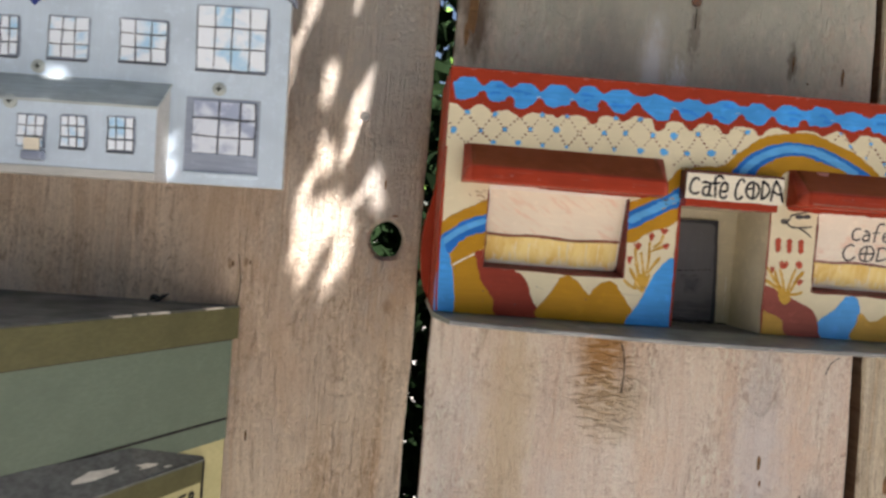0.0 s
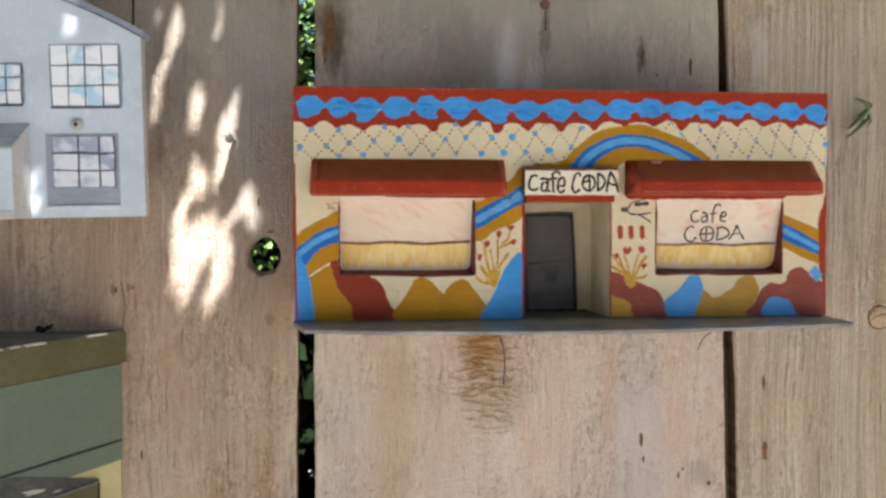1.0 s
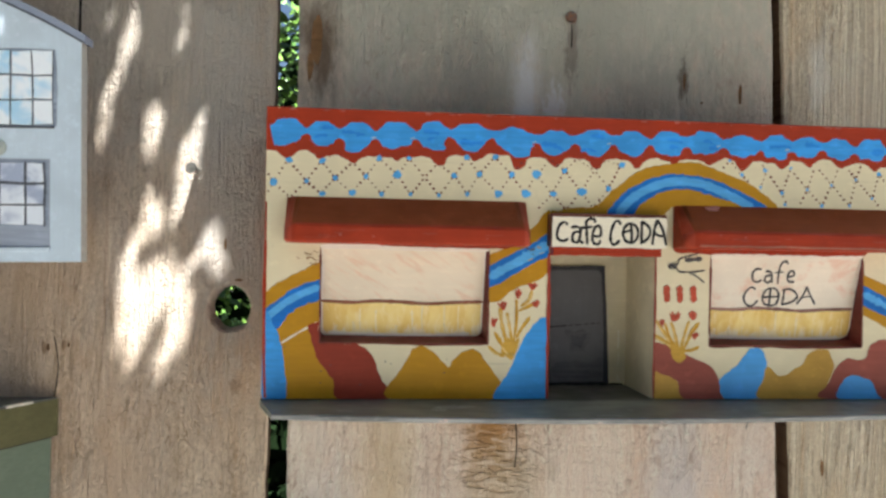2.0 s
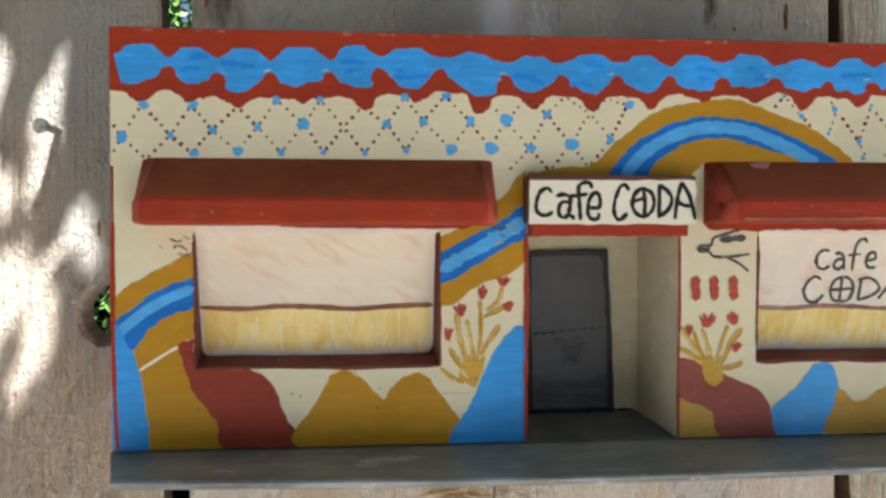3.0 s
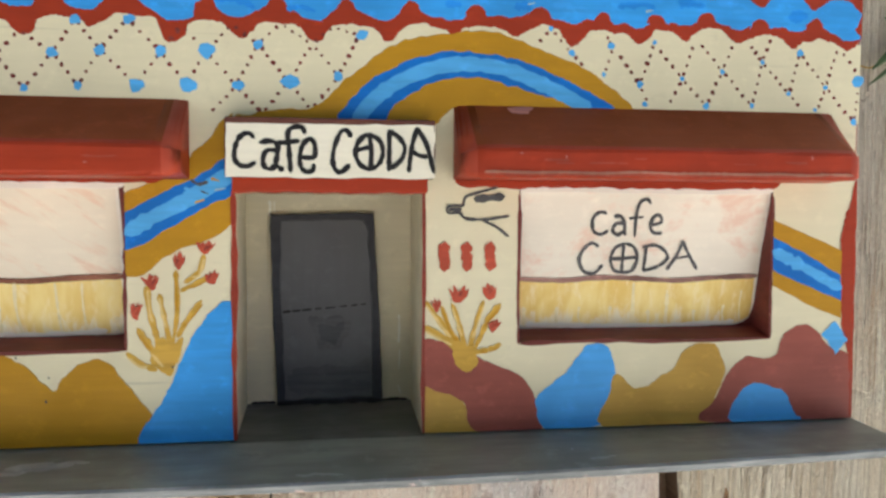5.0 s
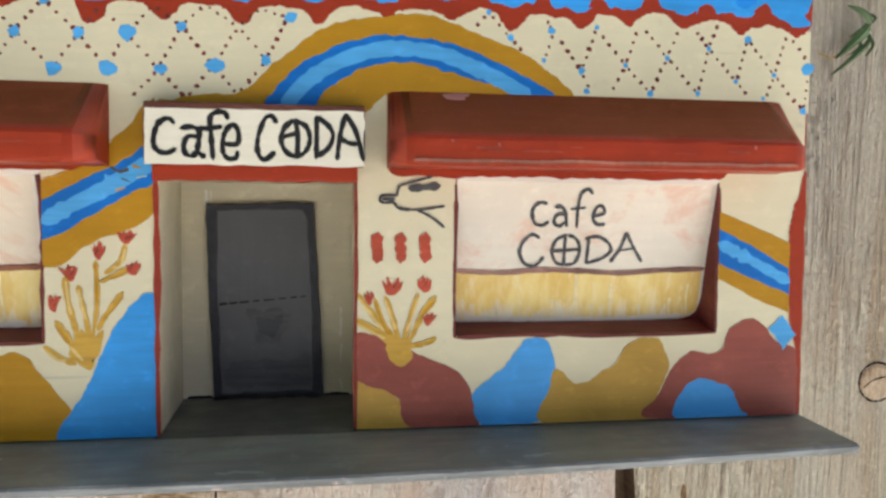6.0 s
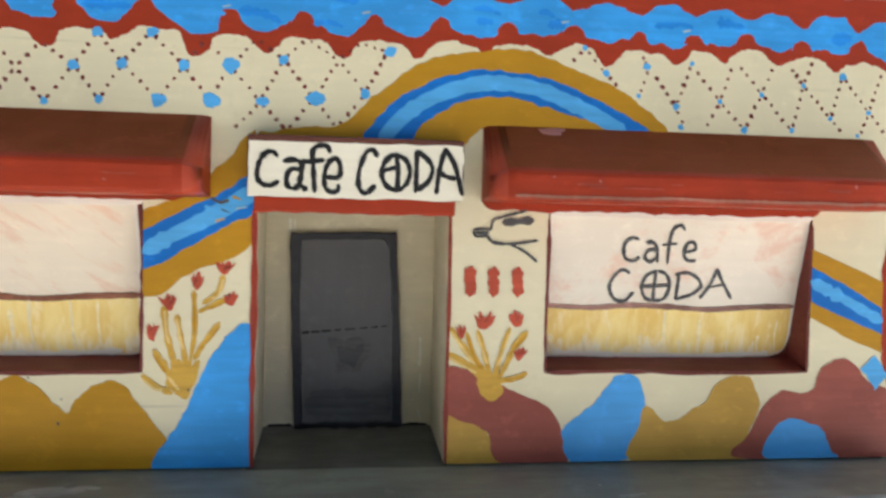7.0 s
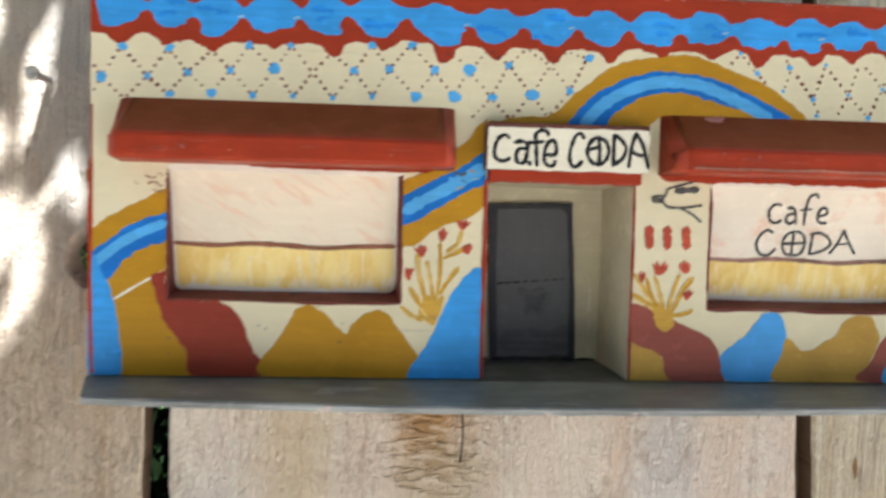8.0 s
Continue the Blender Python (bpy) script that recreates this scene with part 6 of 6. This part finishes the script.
def wall_letters(chars, along, z, w, h, rise):
    for k, ch in enumerate(chars):
        ob = letter(shop_front, ch, 0, w * (0.72 if ch != "." else 0.2), 0, h if ch != "." else 0.9, 0, BLACK, 0.0, 0.03)
        d, p = -FACE_DIR, FACE[0] + FACE_DIR * (along - k * w) + FACE_OUT * 0.02
        ob.data.transform(Matrix(((d[0], 0, 0, p[0] / 1000), (d[1], 1, 0, p[1] / 1000), (0, 0, 1, (z - k * rise) / 1000), (0, 0, 0, 1))))


wall_letters("PAPER", 34.6, 64.5, 6.6, 5.2, 0.45)
wall_letters("CO.", 19.0, 56.4, 8.5, 5.2, 0.5)
part("sign_edge", on_face(box(-0.5, 0.6, -0.3, 0.2, 18, 79, 0)), BLACK, shop_front)
part("sign_edge", on_face(box(-38.4, -37.2, -0.3, 0.2, 18, 71, 0)), BLACK, shop_front)
part("shop_window", on_face(box(-92, -43.5, -0.5, 0.3, 18, 70.5, 0)), DOOR_FRAME, shop_front, "dark shop window")

# Pale patches on the porch roof, and bare pale chips along the cornice.
PALE_MARK = paint("pale_mark", (0.62, 0.60, 0.52), 0.2, 0.7)


def porch_point(a, u):
    """A point on the porch roof: distance along the wall, and the share of its slope from wall to edge."""
    def on_line(line):
        for p, q in zip(line, line[1:]):
            if a <= q[0]:
                k = (a - p[0]) / (q[0] - p[0])
                return Vector((a, p[1] + (q[1] - p[1]) * k, p[2] + (q[2] - p[2]) * k))
        return Vector(line[-1])
    p = on_line(WALL_EDGE).lerp(on_line(FRONT_EDGE), u)
    return on_wall(p[0], p[1] + 0.1, p[2] + 0.25)


def porch_patch(a0, a1, u0, u1):
    """A pale streak on the porch roof."""
    bm, n, ring = bmesh.new(), 18, []
    for k in range(n):
        t = 2 * math.pi * k / n
        r = 1 + 0.45 * noise.noise((math.cos(t) * 2.1, math.sin(t) * 2.1, a0))
        ring.append(bm.verts.new(porch_point((a0 + a1) / 2 + (a1 - a0) / 2 * r * math.cos(t), (u0 + u1) / 2 + (u1 - u0) / 2 * r * math.sin(t))))
    bm.faces.new(ring)
    part("pale_patch", bm, PALE_MARK, porch, "pale patch")


porch_patch(40, 54, 0.55, 0.72)
porch_patch(33, 38, 0.78, 0.86)
porch_patch(59, 78, 0.42, 0.72)
for a0, a1, h in ((38, 47, 1.0), (56, 64, 0.8), (9, 19, 0.7), (49, 53, 0.5)):
    strip_on_wall(a0, a1, 140.7 - h, 140.75, 2.12, "paint_chip", PALE_MARK, shop)

# ---- leaves ----
LEAF = leaf_paint("green_leaf", (0.05, 0.13, 0.02), (0.16, 0.30, 0.05))
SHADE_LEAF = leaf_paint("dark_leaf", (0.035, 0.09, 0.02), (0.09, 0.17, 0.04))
# Near-black leaf: the bush's inner shade is put into its colour.
INNER_SHADE_LEAF = leaf_paint("inner_shade_leaf", (0.004, 0.009, 0.003), (0.010, 0.021, 0.007), 0.9, 0.05)
SPRIG = leaf_paint("sprig_leaf", (0.06, 0.11, 0.04), (0.15, 0.22, 0.09))
TWIG = paint("twig_bark", (0.12, 0.09, 0.06), 0.3, 0.8, along="z")


def leaves(name, spots, size, material, parent, seed, kind="stuff"):
    """Many folded leaves, each at (place, axis) in metres, in one mesh."""
    rnd = random.Random(seed)
    verts, faces = [], []
    for p, axis in spots:
        l = size * rnd.uniform(0.7, 1.25)
        d = (Vector(axis) + Vector((rnd.uniform(-0.6, 0.6), rnd.uniform(-0.6, 0.6), rnd.uniform(-0.6, 0.6)))).normalized()
        s = d.cross(Vector((rnd.uniform(-1, 1), rnd.uniform(-1, 1), rnd.uniform(-1, 1)))).normalized()
        n = d.cross(s)
        w, k = l * rnd.uniform(0.22, 0.3), len(verts)
        for u, v, h in ((-0.5, 0, 0), (-0.2, 1, 0.25), (0.15, 0.9, 0.3), (0.5, 0, -0.15), (0.15, -0.9, 0.3), (-0.2, -1, 0.25), (0, 0, 0)):
            verts.append(Vector(p) + d * (u * l) + s * (v * w) + n * (h * w))
        faces += [(k, k + 6, k + 1), (k + 1, k + 6, k + 2), (k + 2, k + 6, k + 3), (k + 3, k + 6, k + 4), (k + 4, k + 6, k + 5), (k + 5, k + 6, k)]
    me = bpy.data.meshes.new(name)
    me.from_pydata(verts, [], faces)
    me.materials.append(material)
    ob = new(name, me)
    ob.parent = parent
    if parent:
        ob.matrix_parent_inverse = parent.matrix_world.inverted()
    return ob


# Bush behind the fence, seen through the gaps and the knot hole.
rnd = random.Random(4)
bush = thing("bush", 0, 260, -1500, "leafy green bush growing close behind the fence", "bush")
bpy.context.view_layer.update()
spots, deep = [], []
for k in range(22000):
    y = rnd.uniform(0.06, 0.4)
    x, z = rnd.uniform(-0.3, 0.25), rnd.uniform(-0.3, 0.3)
    if z - 0.1 * y < 0.075 and (abs(x + 0.07) > 0.085 or abs(z - 0.02) > 0.05) and rnd.random() > 0.03:
        continue
    if -0.004 < x < 0.06 and rnd.random() > 0.04 or -0.025 - 0.1 * y < x < -0.010 + 0.03 * y and abs(z - 0.02) < 0.05:
        continue
    spots.append(((x, y, BASE + z), (rnd.uniform(-1, 1), rnd.uniform(-0.6, 0.2), rnd.uniform(-0.8, 0.4))))
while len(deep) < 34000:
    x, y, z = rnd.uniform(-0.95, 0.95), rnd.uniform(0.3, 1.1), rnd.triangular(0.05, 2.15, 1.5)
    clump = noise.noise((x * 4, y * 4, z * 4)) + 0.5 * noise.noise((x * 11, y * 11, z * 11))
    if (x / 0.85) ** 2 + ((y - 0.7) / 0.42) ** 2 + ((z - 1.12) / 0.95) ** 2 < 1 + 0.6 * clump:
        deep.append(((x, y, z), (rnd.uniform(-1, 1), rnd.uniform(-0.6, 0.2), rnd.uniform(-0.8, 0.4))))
leaves("foliage", spots, 0.0075, LEAF, bush, 5)
leaves("foliage", deep, 0.032, INNER_SHADE_LEAF, bush, 6)


def limb(points, r0, r1, name, parent):
    """A tapering branch through points in metres."""
    line, bm, rings = rounded([Vector(p) for p in points], False, 6), bmesh.new(), []
    for i, p in enumerate(line):
        d = (line[min(i + 1, len(line) - 1)] - line[max(i - 1, 0)]).normalized()
        a = d.orthogonal().normalized()
        b, r = d.cross(a), r0 + (r1 - r0) * i / (len(line) - 1)
        rings.append([bm.verts.new((p + (a * math.cos(t) + b * math.sin(t)) * r) * 1000) for t in [math.pi * k / 4 for k in range(8)]])
    for a, b in zip(rings, rings[1:]):
        for k in range(8):
            bm.faces.new((a[k], a[(k + 1) % 8], b[(k + 1) % 8], b[k]))
    bm.faces.new(rings[0])
    bm.faces.new(rings[-1])
    ob = part(name, bm, TWIG, parent)
    ob.matrix_parent_inverse = parent.matrix_world.inverted()
    return ob


bpy.context.view_layer.update()
for a, b in ((-0.1, 0.2), (0.05, 0.3), (-0.2, 0.25)):
    limb([(a, b, 0), (a * 0.8, b - 0.02, 0.9), (a * 1.1, b - 0.06, BASE + 0.2)], 0.012, 0.004, "stem", bush)

# Overhanging tree, out of view: its leaves shade the fence, with gaps set where sun flecks should fall.
tree = thing("tree", -2100, -2900, -1500, "unseen leafy tree added to shade the fence and the ground at left", "tree")
bpy.context.view_layer.update()
# sun flecks on the fence: centre x, z, half width, half height (mm), lean
FLECKS = [(-55.7, 119.6, 2.4, 12), (-63.4, 127, 0.0, 4), (-38, 123, 0.2, 5), (-64.5, 92.3, 0.4, 8), (-46.7, 88.1, 2.0, 10), (-34.3, 76.2, 3.4, 15), (-49.6, 56.3, 0.8, 8), (-39, 44.3, 7.4, 14), (-52.2, 20.2, 6.2, 15), (-37, 21.1, 3.4, 12),
          (-26, 43, 5.0, 6), (-43.4, 3.6, 0.4, 6), (-68.3, 7.5, 0.0, 10), (-55, 34, 1.2, 9)]
HALL_FLECKS = [(-140, 74, 0.4, -3.5), (-101.4, 46, -1.9, -1), (-61.5, 92, -2.0, 0), (-84, 112, -1.4, -1), (-71, 113, -1.8, 0), (-122, 110, -1.6, 4)]


def lit(p, more=0.0):
    """Whether the sun's ray through p reaches one of the flecks, or comes within more mm of one."""
    for depth, flecks in ((0.0, FLECKS), (-0.0352, HALL_FLECKS)):
        q = p - TO_SUN * ((p.y - depth) / TO_SUN.y)
        x, z = q.x * 1000, (q.z - BASE) * 1000
        for cx, cz, rx, rz in flecks:
            if ((x - cx - (z - cz) * 0.12) / (rx + 3.4 + more)) ** 2 + ((z - cz) / (rz + 8 + more)) ** 2 < 1 + (0 if more else 1.0 * noise.noise((x / 2.5, z / 22, 1))):
                return more > 0 or noise.noise(((x - 0.25 * z) / 5, z / 19, 7)) > -0.3
    return False


spots, rim = [], []
for k in range(170000):
    x, z = rnd.uniform(-0.62, 0.66), rnd.uniform(-0.46, 0.24)
    if ((x - 0.02) / 0.56) ** 2 + ((z + 0.1) / 0.31) ** 2 > 1 + 0.5 * noise.noise((x * 14, z * 14, 3)):
        continue
    p = Vector((x, 0, BASE + z)) + TO_SUN * ((rnd.uniform(0.42, 0.55) - z) / TO_SUN.z)
    if not lit(p, 7):
        spots.append((p, (rnd.uniform(-1, 1), rnd.uniform(-1, 1), rnd.uniform(-0.3, 0.3))))
for k in range(90000):
    x, z = rnd.uniform(-0.16, 0.27) if k % 3 == 0 else rnd.uniform(-0.10, 0.0), rnd.uniform(-0.15, 0.18)
    p = Vector((x, 0, BASE + z)) + TO_SUN * ((rnd.uniform(0.42, 0.53) - z) / TO_SUN.z)
    if lit(p, 16) and not lit(p):
        rim.append((p, (rnd.uniform(-1, 1), rnd.uniform(-1, 1), rnd.uniform(-0.3, 0.3))))
leaves("crown", rim, 0.0065, SHADE_LEAF, tree, 12)
near, spots = spots, []
# Far crown, added out of view to shade the ground at left.
while len(spots) < 12000:
    x, y, z = rnd.uniform(-3.2, 1.0), rnd.uniform(-4.2, -1.0), rnd.uniform(2.0, 3.2)
    clump = noise.noise((x * 2.5, y * 2.5, z * 3)) + 0.5 * noise.noise((x * 7, y * 7, z * 7))
    if ((x + 1.2) / 1.5) ** 2 + ((y + 2.6) / 1.2) ** 2 + ((z - 2.6) / 0.48) ** 2 > 1 + 0.8 * clump:
        continue
    p = Vector((x, y, z))
    if not lit(p, 16):
        spots.append((p, (rnd.uniform(-1, 1), rnd.uniform(-1, 1), rnd.uniform(-0.5, 0.2))))
leaves("crown", near, 0.013, SHADE_LEAF, tree, 8)
leaves("crown", spots, 0.055, SHADE_LEAF, tree, 9)
limb([(-2.1, -2.9, 0), (-2.08, -2.85, 1.2), (-2.0, -2.75, 2.1), (-1.9, -2.6, 2.9)], 0.09, 0.04, "trunk", tree)
limb([(-2.0, -2.75, 2.1), (-1.5, -2.5, 2.5), (-0.9, -2.3, 2.6), (-0.2, -2.2, 2.6)], 0.035, 0.008, "branch", tree)
limb([(-1.95, -2.7, 2.3), (-1.6, -3.1, 2.6), (-1.0, -3.4, 2.65)], 0.03, 0.006, "branch", tree)
limb([(-1.9, -2.6, 2.6), (-1.3, -1.6, 2.45), (-0.75, -0.85, 2.2), (-0.35, -0.45, 1.96), (-0.15, -0.4, 1.94)], 0.02, 0.003, "branch", tree)

# A green sprig caught on the fence beside the cafe.
sprig = thing("sprig", 254, 1, 80, "curled green leaf sprig caught against the fence", "leaf")


def blade(pts, width):
    bm = bmesh.new()
    line, rows = rounded(pts, False, 6), []
    for i, p in enumerate(line):
        u = i / (len(line) - 1)
        d = (line[min(i + 1, len(line) - 1)] - line[max(i - 1, 0)]).normalized()
        n, w = Vector((-d[1], d[0])), width * math.sin(math.pi * (0.08 + 0.92 * u)) ** 0.8
        rows.append([bm.verts.new((p[0] + n[0] * s * w, -2.5 - 2 * math.sin(math.pi * u) + abs(s) * 0.9, p[1] + n[1] * s * w)) for s in (-1, 0, 1)])
    for a, b in zip(rows, rows[1:]):
        for k in range(2):
            bm.faces.new((a[k], a[k + 1], b[k + 1], b[k]))
    return bm


for pts, w in (([(4.6, 11.4), (3.4, 9.4), (-0.5, 5.6), (-5.6, 0.4)], 2.4), ([(5.2, 8.2), (4.0, 5.4), (-1.8, -0.1), (-6.8, -4.5)], 1.3), ([(4.4, 9.2), (4.2, 11.6), (1.5, 14.6), (-2.0, 16.6)], 1.8), ([(4.6, 7.6), (5.2, 4.6), (4.4, 1.6)], 0.6),
               ([(3.2, 9.4), (0.8, 8.8), (-1.2, 7.0)], 0.7), ([(2.0, 6.2), (0.8, 3.6), (-1.6, 1.6)], 0.6), ([(4.6, 10.4), (5.6, 12.4), (5.2, 14.4)], 0.5)):
    part("leaf", blade([(x * 0.88, z * 0.88) for x, z in pts], w * 0.62), SPRIG, sprig)
bm = ribbon(bmesh.new(), [(-8.7, 1.9), (-5.0, 1.0), (-2.0, 2.6), (2.0, 6.0)], 0.35, -0.7)
part("stem", bm, STRAW, sprig)

# A dry dark leaf lying on the shop's roof.
dry = thing("dry_leaf", -110, -5, -9.4, "small curled dark dry leaf on the flat roof", "leaf")
DRY = paint("dry_leaf_brown", (0.035, 0.035, 0.03), 0.3, 0.7)
part("leaf", shift(blade([(-3.6, 0.2), (-2.0, 1.9), (0.6, 1.4), (3.8, 3.6)], 1.1), 0, 2.5, 0), DRY, dry)
part("leaf", shift(blade([(-1.8, 0.0), (0.0, 0.9), (1.6, 2.0), (1.2, 3.2)], 0.9), 0, 1.5, 0), DRY, dry)
